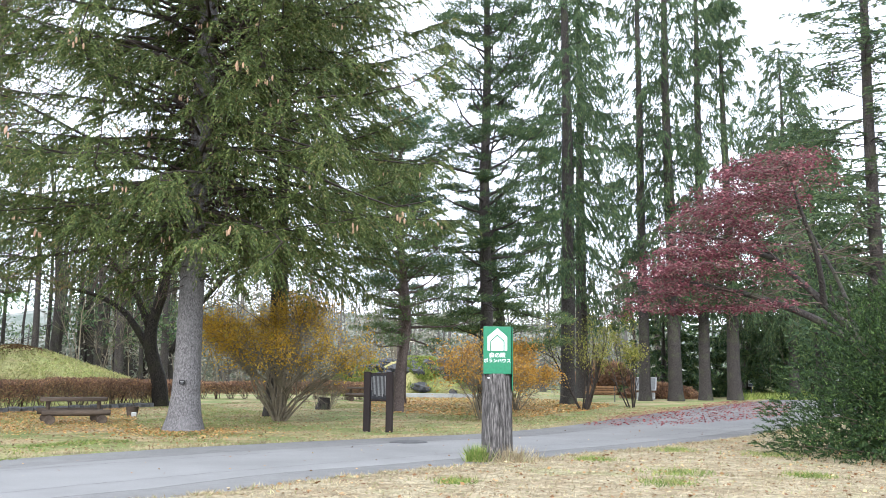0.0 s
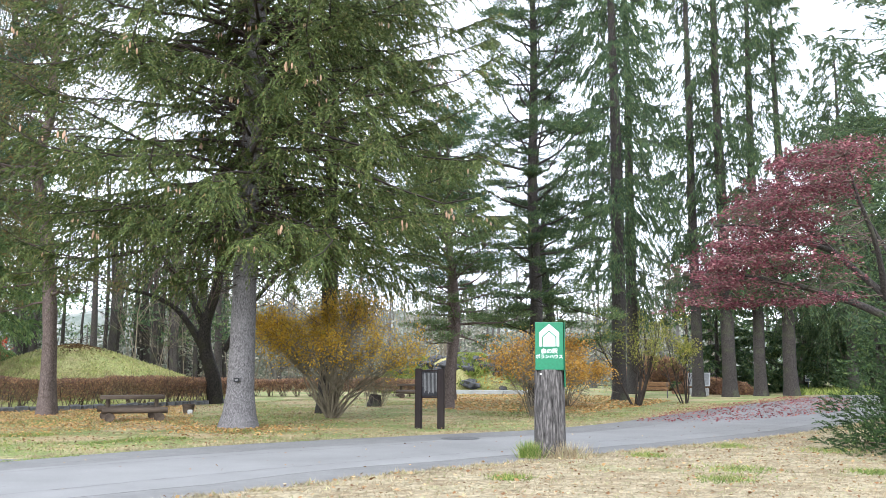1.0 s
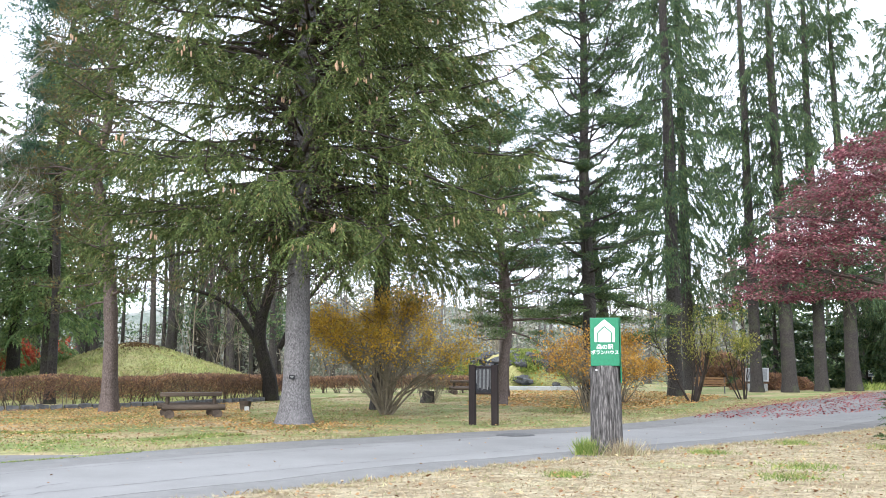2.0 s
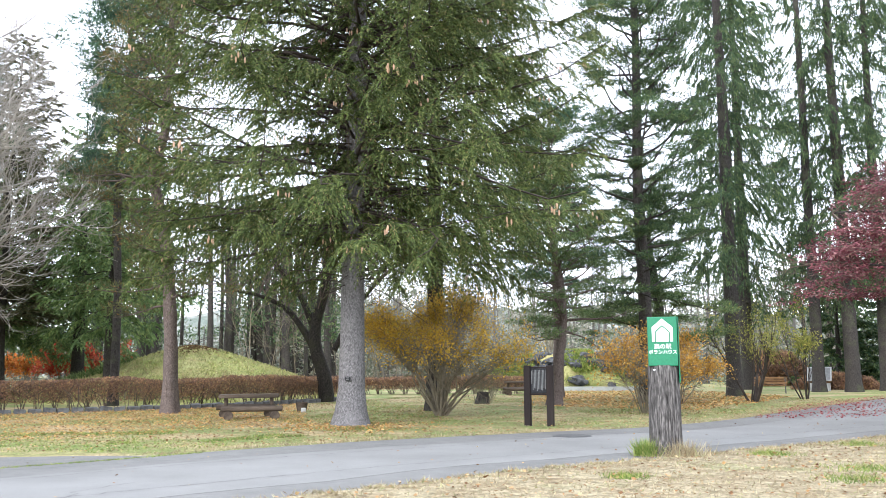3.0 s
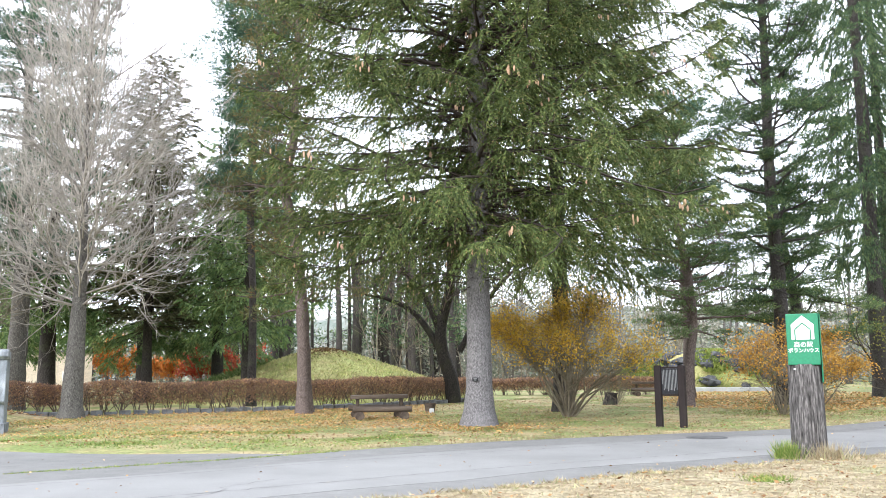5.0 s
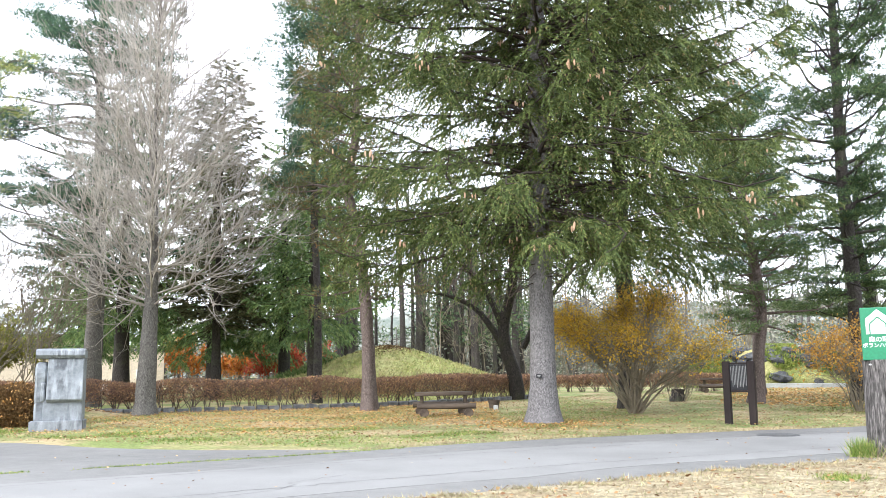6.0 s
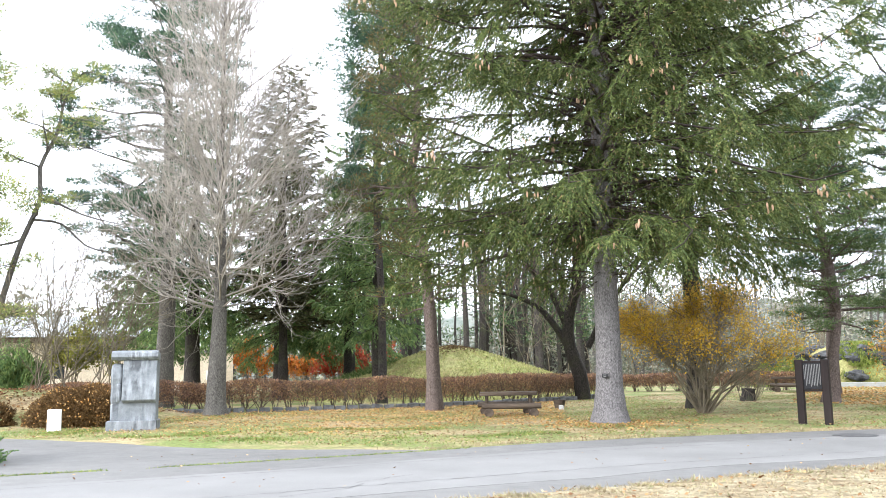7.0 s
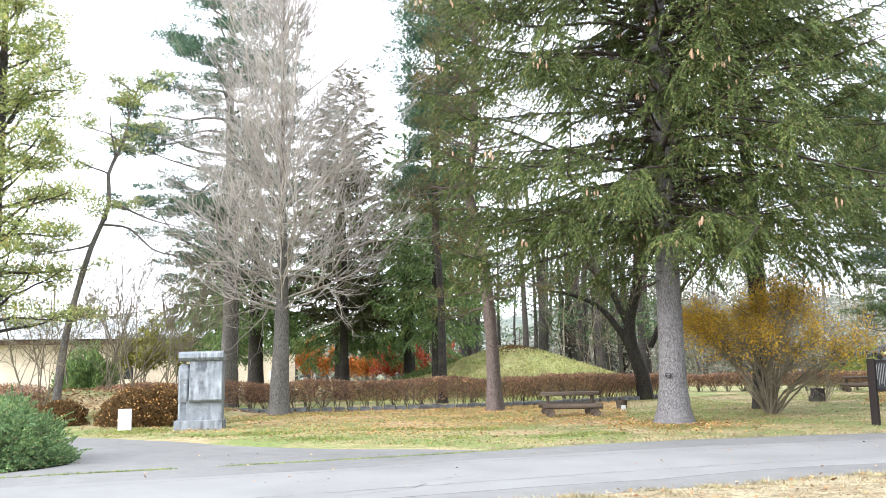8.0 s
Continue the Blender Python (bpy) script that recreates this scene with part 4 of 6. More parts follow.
grow(rng, st, ds, le, np.interp(zz, [3, 17], [0.045, 0.026]), 4, [9, 5, 4], [0.75, 0.8, 0.75], up=0.55, shrink=0.52, bend=0.19, wood=fine_wood, first=0.15, thin=0.006)
for lx, ly, h in [(-0.5, 0.3, 17.5), (0.9, -0.2, 17.0), (-1.3, -0.3, 15.0)]:
    pts = smooth_line([(0.1, 0, 7.0), (lx * 0.6, ly * 0.6, 9.5), (lx, ly, 12.5), (lx * 1.25, ly, h)], 0.5)
    tube(fine_wood, pts, np.linspace(0.06, 0.015, len(pts)), 7)
    m_ = 18
    k = rng.integers(3, len(pts), m_)
    an = rng.uniform(0, 6.28, m_)
    grow(rng, pts[k], np.c_[np.cos(an), np.sin(an), rng.uniform(0.8, 1.6, m_)], rng.uniform(0.8, 1.7, m_), np.full(m_, 0.018), 3, [5, 3], [0.5, 0.5], wood=fine_wood, thin=0.007)
part("twiggery", fine_wood.mesh("twiggery", M["pale_twig"]), tree, "pale grey bare twigs")

# dark multi-stemmed cherry behind the spruce
rng = np.random.default_rng(32)
tree = thing("bare_tree", -11.7, 36.6, 0, 0, "dark-stemmed bare tree leaning over the hedge", "tree")
wood, fine_wood = Buf(), Buf()
stems = [([(0, 0, 0), (-0.15, 0, 1.2), (-0.5, 0, 2.2), (-0.55, 0, 3.4), (-0.1, 0, 5.2), (0.0, 0, 8.0), (0.2, 0, 11)], [0.36, 0.29, 0.25, 0.21, 0.18, 0.12, 0.05]),
         ([(-0.45, 0, 2.1), (-1.2, 0.1, 3.2), (-2.0, 0.1, 4.1), (-3.3, 0.2, 4.7), (-4.8, 0.3, 5.0)], [0.20, 0.15, 0.12, 0.08, 0.04]),
         ([(-0.55, 0, 3.0), (-1.2, -0.2, 4.6), (-2.2, -0.3, 5.9), (-3.4, -0.4, 7.2)], [0.17, 0.13, 0.09, 0.05]),
         ([(0.3, 0, 2.2), (1.2, 0.2, 4.0), (2.6, 0.3, 5.6), (4.2, 0.3, 6.6)], [0.13, 0.10, 0.07, 0.03])]
for pts, rr in stems:
    ln_ = smooth_line(pts, 0.4)
    tube(wood, ln_, np.interp(np.linspace(0, 1, len(ln_)), np.linspace(0, 1, len(rr)), rr), 12, 0.03, rng)
    k = rng.integers(len(ln_) // 3, len(ln_), 16)
    an = rng.uniform(0, 6.28, 16)
    grow(rng, ln_[k], np.c_[np.cos(an), np.sin(an), rng.uniform(0.2, 1.2, 16)], rng.uniform(1.0, 2.6, 16), np.full(16, 0.035), 4, [5, 4, 3], [0.7, 0.6, 0.6], wood=fine_wood)
part("trunk", wood.mesh("trunk", M["black_bark"], True), tree)
part("twiggery", fine_wood.mesh("twiggery", M["brown_twig"]), tree)


def shrub(name, x, y, height, spread_, stems, leaves, leaf_size, per, seed, label, twig=None, r=0.05, levels=4, up=0.2, fill=1.0, kids=(5, 4, 3), category="shrub", base_r=0.35, first=0.35, group="", clear=0.3, bend=0.12, dome=0.0):
    rng = np.random.default_rng(seed)
    root = thing(name, x, y, 0, 0, label, category, group)
    leaf = Buf()
    tips, ways = [], []
    for k in range(stems):
        an, rad_ = rng.uniform(0, 6.28), rng.uniform(0.05, 1) ** 0.7
        if dome:
            an = k * 2.39996 + 0.2 * an
        wood = Buf()
        tp, td = grow(rng, [(math.cos(an) * base_r * rad_, math.sin(an) * base_r * rad_, -0.05)], [(math.cos(an) * spread_ * rad_, math.sin(an) * spread_ * rad_, 1)],
                      np.array([height * 0.62 * rng.uniform(0.75, 1.05) * (1 + dome * (0.5 - rad_))]), np.array([r * rng.uniform(0.6, 1.2)]), levels, list(kids), [0.55, 0.6, 0.6], up=up, shrink=0.5, bend=bend, wood=wood, first=first)
        part("stem", wood.mesh("stem", twig or M["twig_tan"]), root)
        tips.append(tp)
        ways.append(td)
    tp, td = np.concatenate(tips), np.concatenate(ways)
    if leaves is not None:
        hi = tp[:, 2] > height * clear * rng.uniform(0.7, 1.3, len(tp))
        leafy(leaf, tp[hi], td[hi], per, leaf_size, rng)
        part("foliage", leaf.mesh("foliage", leaves), root)
    return root


def dome_shrub(name, x, y, height, spread_, stems, leaves, leaf_size, per, seed, label, waist=0.25, r=0.035, twig=None):
    """A shrub whose stems rise from one stool and arch outwards to a domed crown, leafy on its shell."""
    rng = np.random.default_rng(seed)
    root = thing(name, x, y, 0, 0, label, "shrub")
    leaf, tips, ways = Buf(), [], []
    for k in range(stems):
        an, el = k * 2.39996 + rng.uniform(-0.3, 0.3), math.asin(min(1.0, 0.05 + 0.95 * ((k * 0.618) % 1.0)))
        rim = np.array([math.cos(an) * math.cos(el) * spread_, math.sin(an) * math.cos(el) * spread_, height * (0.42 + 0.52 * math.sin(el))]) * rng.uniform(0.9, 1.0)
        foot = np.array([math.cos(an), math.sin(an), 0]) * waist * rng.uniform(0.2, 1)
        knee = foot + (rim - foot) * np.array([0.24, 0.24, 0.40]) + rng.normal(0, 0.13, 3)
        hip = foot + (rim - foot) * np.array([0.66, 0.66, 0.80]) + rng.normal(0, 0.13, 3)
        ln_ = smooth_line([foot - np.array([0, 0, 0.05]), knee, hip, rim], 0.22)
        wood = Buf()
        tube(wood, ln_, np.linspace(r * rng.uniform(0.7, 1.2), 0.008, len(ln_)), 6, 0.05, rng)
        m_ = 10
        j = rng.integers(int(len(ln_) * 0.45), len(ln_), m_)
        out = unit(rim * np.array([1, 1, 0.8]))
        tp, td = grow(rng, ln_[j], out + rng.normal(0, 0.6, (m_, 3)) + np.array([0, 0, 0.15]), rng.uniform(0.35, 0.8, m_), np.full(m_, 0.010), 3, [5, 4], [0.7, 0.7], up=0.1, shrink=0.62, bend=0.2, wood=wood, thin=0.0045)
        part("stem", wood.mesh("stem", twig or M["twig_tan"]), root)
        tips.append(tp)
        ways.append(td)
    tp, td = np.concatenate(tips), np.concatenate(ways)
    shell = (np.hypot(tp[:, 0], tp[:, 1]) / spread_) ** 2 + ((tp[:, 2] - 0.42 * height) / (0.56 * height)) ** 2
    keep = (shell > rng.uniform(0.35, 0.9, len(tp))) & (tp[:, 2] > height * rng.uniform(0.32, 0.58, len(tp)))
    leafy(leaf, tp[keep], td[keep], per, leaf_size, rng)
    part("foliage", leaf.mesh("foliage", leaves), root)
    return root


dome_shrub("golden_shrub", -4.9, 26.6, 3.8, 2.3, 44, M["gold"], 0.072, 2, 47, "broad many-stemmed shrub with golden-brown autumn leaves", 0.17)
dome_shrub("orange_shrub", 1.3, 28.4, 2.5, 1.3, 16, M["amber"], 0.08, 1, 42, "small many-stemmed shrub with orange leaves", 0.15, 0.025)
dome_shrub("orange_shrub", 3.0, 36.0, 2.5, 1.45, 16, M["amber"], 0.085, 2, 43, "small round shrub with orange leaves behind the post", 0.15, 0.025)
shrub("sparse_shrub", 6.0, 37.2, 4.8, 0.6, 5, M["lime"], 0.08, 2, 44, "tall twiggy shrub with a few yellow-green leaves", r=0.06, kids=(6, 4, 3), up=0.3, twig=M["dark_twig"], base_r=0.2)
shrub("yellow_green_shrub", 8.8, 40.5, 4.3, 0.65, 5, M["lime"], 0.09, 4, 45, "shrub with pale yellow-green leaves beside the road", r=0.04, twig=M["dark_twig"], base_r=0.2, clear=0.5)
shrub("stump_shrub", -4.75, 35.2, 1.3, 0.6, 18, None, 0.1, 1, 46, "low twiggy shrub on an old stump", r=0.02, levels=3, kids=(5, 4))

# red maple over the road
rng = np.random.default_rng(51)
maple = thing("maple", 11.6, 22.4, 0, 0, "Japanese maple with layered dark red leaves", "tree")
wood, fine_wood, leaf = Buf(), Buf(), Buf()
limbs = [([(0, 0, 0), (-0.25, 0, 1.2), (-0.7, 0.2, 2.4), (-1.5, 0.4, 3.4), (-2.6, 0.7, 4.6), (-3.6, 0.9, 5.6), (-4.4, 1.0, 6.3)], [0.18, 0.14, 0.12, 0.10, 0.07, 0.05, 0.02]),
         ([(-0.6, 0.1, 2.1), (-1.8, 0.0, 2.9), (-3.2, 0.2, 3.5), (-4.8, 0.5, 3.9), (-6.0, 0.6, 4.0)], [0.12, 0.10, 0.08, 0.06, 0.02]),
         ([(-1.5, 0.4, 3.4), (-2.0, -0.4, 4.6), (-2.6, -0.9, 5.8), (-2.9, -1.0, 6.8)], [0.09, 0.065, 0.045, 0.015]),
         ([(-0.7, 0.2, 2.4), (-0.8, 1.0, 4.0), (-1.3, 1.6, 5.6), (-1.8, 1.8, 6.9)], [0.08, 0.055, 0.04, 0.015]),
         ([(-2.6, 0.7, 4.6), (-3.8, 0.2, 4.9), (-5.0, 0.0, 5.2), (-5.9, 0.1, 5.2)], [0.08, 0.06, 0.04, 0.02])]
limb_pts = []
for pts, rr in limbs:
    ln_ = smooth_line(pts, 0.3)
    tube(wood, ln_, np.interp(np.linspace(0, 1, len(ln_)), np.linspace(0, 1, len(rr)), rr), 10, 0.03, rng)
    limb_pts.append(ln_[len(ln_) // 3:])
    m_ = 9
    k = rng.integers(int(len(ln_) * 0.4), len(ln_), m_)
    an = rng.uniform(0, 6.28, m_)
    grow(rng, ln_[k], np.c_[np.cos(an) - 0.5, np.sin(an), rng.uniform(-0.05, 0.25, m_)], rng.uniform(0.9, 1.6, m_), np.full(m_, 0.022), 3, [5, 4], [0.7, 0.7], up=0.0, wood=fine_wood)
limb_pts = np.concatenate(limb_pts)
# level leaf layers, stepped out to the left as they come lower
LAYERS = [(3.35, -6.6, -3.0), (3.8, -6.5, -3.3), (4.3, -6.2, -2.6), (4.8, -5.9, -3.1), (5.3, -5.5, -3.0), (5.75, -5.2, -2.7), (6.2, -4.9, -2.1), (6.6, -4.6, -1.9), (7.0, -4.1, -1.8), (7.35, -3.4, -1.8)]
for z0, xa, xb in LAYERS:
    for _ in range(int(10 * (xb - xa)) if z0 > 4 else int(6.5 * (xb - xa))):
        x0 = rng.uniform(xa, xb)
        c = np.array([x0, rng.uniform(-1.9, 2.6), z0 + 0.10 * (x0 - xb) / (xa - xb + 1e-6) * -1.5 + rng.normal(0, 0.09)])
        if rng.uniform() < 0.35 * (x0 - xa) / (xb - xa):
            continue
        near = limb_pts[np.argmin(np.linalg.norm((limb_pts - c) * np.array([1, 1, 1.6]), axis=1) + rng.uniform(0, 0.5, len(limb_pts)))]
        mid = (near + c) / 2 + np.array([0, 0, -0.06])
        sticks(fine_wood, [near, mid], [mid, c], np.array([0.016, 0.011]), np.array([0.011, 0.006]))
        n_ = int(rng.integers(70, 135))
        rr_ = np.sqrt(rng.uniform(0, 1, n_)) * rng.uniform(0.35, 0.75)
        an = rng.uniform(0, 6.28, n_)
        p_ = c + np.c_[rr_ * np.cos(an), rr_ * np.sin(an), rng.normal(0, 0.05, n_) - 0.14 * rr_]
        d_ = np.c_[np.cos(an), np.sin(an), rng.normal(-0.25, 0.35, n_)]
        s_ = rng.uniform(0.05, 0.095, n_)
        blades(leaf, p_, d_, s_, s_ * 0.85, rng, flat=0.5)
        k_ = 9
        e_ = rng.integers(0, n_, k_)
        sticks(fine_wood, np.repeat(c[None], k_, 0), p_[e_], 0.005, 0.003)
part("trunk", wood.mesh("trunk", M["dark_bark"], True), maple)
part("twiggery", fine_wood.mesh("twiggery", M["brown_twig"]), maple)
part("foliage", leaf.mesh("foliage", M["maple"]), maple, "small dark red leaves in level layers")


# ---- clipped and evergreen bushes ----
def bush(name, x, y, rx, ry, h, leaves, n, size, width, seed, label, cone=0.0, core=True, category="bush", lean_up=0.8, rough=0.12, speck=None, wild=0.5, shoots=0, filled=0):
    """A dense bush: needle sprays over a lumpy body of inner shoots; shoots: feathered sprays standing out of it."""
    rng = np.random.default_rng(seed)
    root = thing(name, x, y, 0, 0, label, category)
    def body(k, inner):
        v = unit(rng.normal(0, 1, (k, 3)))
        v[:, 2] = np.abs(v[:, 2])
        zf = v[:, 2]
        lump = np.array([1 + rough * noise.noise((a * 2.6 + seed, b * 2.6, c * 2.6)) + rough * 0.6 * noise.noise((a * 7 + seed, b * 7, c * 7)) for a, b, c in v])
        shrinkf = 1 - cone * zf
        p = np.c_[v[:, 0] * rx * shrinkf, v[:, 1] * ry * shrinkf, zf * h] * (lump * inner)[:, None]
        return p, v
    leaf, wood = Buf(), Buf()
    p, v = body(n, rng.uniform(0.86, 1.03, n))
    blades(leaf, p, v + rng.normal(0, wild, p.shape) + np.array([0, 0, lean_up]), size * rng.uniform(0.6, 1.3, n), width, rng)
    p, v = body(n // 2, rng.uniform(0.55, 0.88, n // 2))
    blades(leaf, p, v + rng.normal(0, 0.7, p.shape) + np.array([0, 0, lean_up]), size * 1.6, width * 2.2, rng)
    if filled:
        p, v = body(filled, rng.uniform(0.5, 0.82, filled))
        blades(leaf, p, rng.normal(0, 1, p.shape), size * 1.6, size * 1.1, rng)
    if shoots:
        p, v = body(shoots, rng.uniform(0.86, 1.05, shoots))
        d = unit(v * 0.9 + rng.normal(0, 0.35, p.shape) + np.array([0, 0, lean_up]))
        L = size * rng.uniform(2.2, 4.6, shoots)
        side_ = unit(np.cross(d, rng.normal(0, 1, d.shape)))
        for f in np.linspace(0.0, 1.0, 13):
            for sg in (-1, 1):
                q_ = p + d * (L * f)[:, None] - np.array([0, 0, 0.25]) * (L * f * f)[:, None]
                blades(leaf, q_, d * 0.8 + side_ * sg * (1 - 0.6 * f) + rng.normal(0, 0.25, d.shape), size * (1.05 - 0.5 * f), width, rng)
    part("foliage", leaf.mesh("foliage", leaves), root)
    k = 140
    p, v = body(k, rng.uniform(0.8, 0.95, k))
    sticks(wood, np.c_[rng.normal(0, 0.12 * rx, (k, 2)), np.zeros(k)], p, 0.02, 0.006)
    part("inner_wood", wood.mesh("inner_wood", M["brown_twig"]), root)
    if speck is not None:
        b = Buf()
        p, v = body(speck[1], np.full(speck[1], 1.04))
        blades(b, p, rng.normal(0, 1, p.shape), 0.07, 0.05, rng)
        part("caught_leaves", b.mesh("caught_leaves", speck[0]), root, "pale fallen leaves caught on top")
    return root


bush("yew_bush", 10.05, 16.6, 3.75, 3.0, 4.4, M["yew"], 26000, 0.07, 0.022, 61, "large dense dark green yew bush beside the road", cone=0.5, rough=0.2, lean_up=0.5, wild=0.85, shoots=3000, filled=12000)
bush("juniper_bush", -14.75, 8.85, 1.4, 1.5, 1.15, M["juniper"], 22000, 0.055, 0.026, 62, "low blue-green juniper bush at the road corner", rough=0.22, wild=0.8, lean_up=0.5, shoots=900, filled=6000)
bush("clipped_bush", -21.2, 18.4, 1.75, 1.5, 1.14, M["bushy_brown"], 18000, 0.06, 0.04, 63, "rounded clipped bush with brown leaves and caught litter", rough=0.1, lean_up=0.3, speck=(M["yellow_litter"], 420))
bush("low_bush", -24.0, 17.2, 0.9, 0.8, 0.7, M["bushy_brown"], 6000, 0.08, 0.04, 64, "small brown bush on the bank", rough=0.25, speck=(M["yellow_litter"], 90))
bush("clipped_bush", 14.1, 56.2, 2.5, 0.8, 1.0, M["hedge"], 9000, 0.09, 0.06, 65, "long reddish clipped bush behind the bench", rough=0.1, lean_up=0.3)
bush("red_bush", 12.4, 66.0, 2.6, 2.0, 2.5, M["hedge"], 7000, 0.18, 0.12, 66, "rounded russet bush behind the clipped hedge", rough=0.15, lean_up=0.3)


def hedge(name, line, h, width, seed, label, n_leaf=26000, leaf=0.065):
    """A clipped deciduous hedge: bare stems below, brown leaves towards the top."""
    rng = np.random.default_rng(seed)
    ln_ = smooth_line(line, 0.3)
    tan = unit(np.gradient(ln_, axis=0))
    nor = np.c_[-tan[:, 1], tan[:, 0]]
    root = thing(name, float(ln_[0][0]), float(ln_[0][1]), 0, 0, label, "hedge")
    def spot(n, zlo, zhi, power=1.0):
        k = rng.integers(0, len(ln_) - 1, n)
        w = rng.uniform(0, 1, n)[:, None]
        c = ln_[k] * (1 - w) + ln_[k + 1] * w
        off = rng.uniform(-1, 1, n)
        z = zlo + (zhi - zlo) * rng.uniform(0, 1, n) ** power
        top = h * (1 + 0.05 * np.sin(c[:, 0] * 1.7) + 0.03 * np.sin(c[:, 1] * 4.1))
        return np.c_[c + nor[k] * (off * width / 2)[:, None], z * top] - np.array([ln_[0][0], ln_[0][1], 0])
    wood, lf = Buf(), Buf()
    length = np.linalg.norm(np.diff(ln_, axis=0), axis=1).sum()
    n = int(length * 16)
    p0 = spot(n, 0, 0.01)
    p0[:, :2] = np.round(p0[:, :2] / 0.75) * 0.75 + rng.normal(0, 0.07, (n, 2))
    p1 = p0 + np.c_[rng.normal(0, 0.18, (n, 2)), rng.uniform(0.35, 0.6, n) * h]
    p2 = p1 + np.c_[rng.normal(0, 0.2, (n, 2)), rng.uniform(0.25, 0.45, n) * h]
    sticks(wood, p0, p1, 0.016, 0.011)
    sticks(wood, p1, p2, 0.011, 0.005)
    n = int(length * 260)
    a_ = spot(n, 0.3, 0.97)
    sticks(wood, a_, a_ + rng.normal(0, 0.12, a_.shape) + np.array([0, 0, 0.08]), 0.005, 0.003)
    part("framework", wood.mesh("framework", M["brown_twig"]), root, "bare brown stems")
    a_ = spot(n_leaf, 0.25, 1.0, 0.65)
    blades(lf, a_, rng.normal(0, 1, a_.shape) + np.array([0, 0, 0.3]), leaf * rng.uniform(0.6, 1.3, n_leaf), leaf * 0.7, rng)
    part("foliage", lf.mesh("foliage", M["hedge"]), root, "brown and russet leaves")
    return root


hedge("hedge", [(-31, 24.4), (-27, 24.6), (-24.0, 25.2), (-18.6, 28.4), (-14.6, 32.0), (-12.6, 36.2), (-11.9, 38.6)], 1.12, 1.0, 71, "long clipped hedge with russet top and bare stems", 62000)
hedge("hedge", [(-15.0, 46.8), (-9.5, 47.0), (-6, 47.8), (-2.4, 48.6)], 0.95, 1.0, 72, "clipped brown hedge behind the second picnic table", 13000, 0.1)
hedge("hedge", [(-33, 19.5), (-29.5, 18.6), (-26.5, 18.4)], 1.2, 1.1, 73, "short russet hedge by the side road", 7000)


# ---- far woods ----
def far_wood(name, spots, leaves, seed, label, h=(9, 15), clumps=7, size=0.42, trunk_mat=None, low=0.25, spread_=1.7, per=46):
    rng = np.random.default_rng(seed)
    wood, leaf = Buf(), Buf()
    for x, y in spots:
        hh = rng.uniform(*h)
        pts = np.array([(x, y, 0), (x + rng.normal(0, 0.2), y, hh * 0.4), (x + rng.normal(0, 0.5), y + rng.normal(0, 0.3), hh)])
        tube(wood, smooth_line(pts, 2.0), np.linspace(0.26, 0.05, len(smooth_line(pts, 2.0))) * rng.uniform(0.6, 1.3), 7)
        c = np.c_[x + rng.normal(0, spread_, clumps), y + rng.normal(0, spread_, clumps), hh * rng.uniform(low, 1.0, clumps)]
        sticks(wood, np.c_[np.full(clumps, x), np.full(clumps, y), c[:, 2] * 0.85], c, 0.05, 0.015)
        tufts(leaf, c, rng.uniform(0.9, 1.9, clumps), per, size, size * 0.42, rng, 0.6, 0.1)
    root = tagged(new(name), label, "woods", kind="stuff")
    part("trunks", wood.mesh("trunks", trunk_mat or M["dark_bark"]), root)
    part("foliage", leaf.mesh("foliage", leaves), root)
    return root


def bare_wood(name, spots, seed, label, h=(7, 12), kids=(6, 4, 3, 2), lean=0.08):
    rng = np.random.default_rng(seed)
    spots = np.asarray(spots, float)
    n = len(spots)
    wood = Buf()
    hh = rng.uniform(*h, n)
    grow(rng, np.c_[spots, np.zeros(n)], np.c_[rng.normal(0, lean, (n, 2)), np.ones(n)], hh * 0.6, hh * 0.0048, 5, list(kids), [0.6, 0.65, 0.65, 0.6], up=0.25, shrink=0.58, wood=wood, thin=0.009)
    root = tagged(new(name), label, "woods", kind="stuff")
    part("twiggery", wood.mesh("twiggery", M["twig_tan"]), root)
    return root


rw = np.random.default_rng(81)
def band(a0, a1, d0, d1, n):
    """Spots in a fan: azimuths in degrees to the left of ahead, and distances."""
    az, dd = np.radians(rw.uniform(a0, a1, n)), rw.uniform(d0, d1, n)
    return np.c_[-np.sin(az) * dd, np.cos(az) * dd]


far_wood("far_pine_wood", band(17, 33, 66, 95, 62), M["spruce_far"], 82, "dark distant pine wood behind the mound", (13, 19), 8, 0.34, low=0.22, per=60)
# grey trunks and pale leaves here carry the haze in their colour
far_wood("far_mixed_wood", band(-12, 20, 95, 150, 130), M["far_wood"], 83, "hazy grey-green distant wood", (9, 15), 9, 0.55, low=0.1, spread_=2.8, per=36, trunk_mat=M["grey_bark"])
far_wood("far_mixed_wood", band(-45, -12, 75, 120, 70), M["spruce_far"], 84, "dark green wood beyond the row of spruces", (7, 14), 9, 0.7, low=0.05, spread_=2.4, per=32)
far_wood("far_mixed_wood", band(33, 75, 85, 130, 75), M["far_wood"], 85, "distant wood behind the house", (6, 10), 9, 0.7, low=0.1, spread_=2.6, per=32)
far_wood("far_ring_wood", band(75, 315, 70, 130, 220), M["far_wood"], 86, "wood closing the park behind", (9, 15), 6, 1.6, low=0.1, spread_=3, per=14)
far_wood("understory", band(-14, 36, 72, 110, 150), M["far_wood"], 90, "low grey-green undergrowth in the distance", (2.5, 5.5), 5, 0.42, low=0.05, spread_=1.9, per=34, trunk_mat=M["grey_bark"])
bare_wood("bare_wood", band(2, 23, 56, 92, 44), 87, "grey leafless trees in the distance")
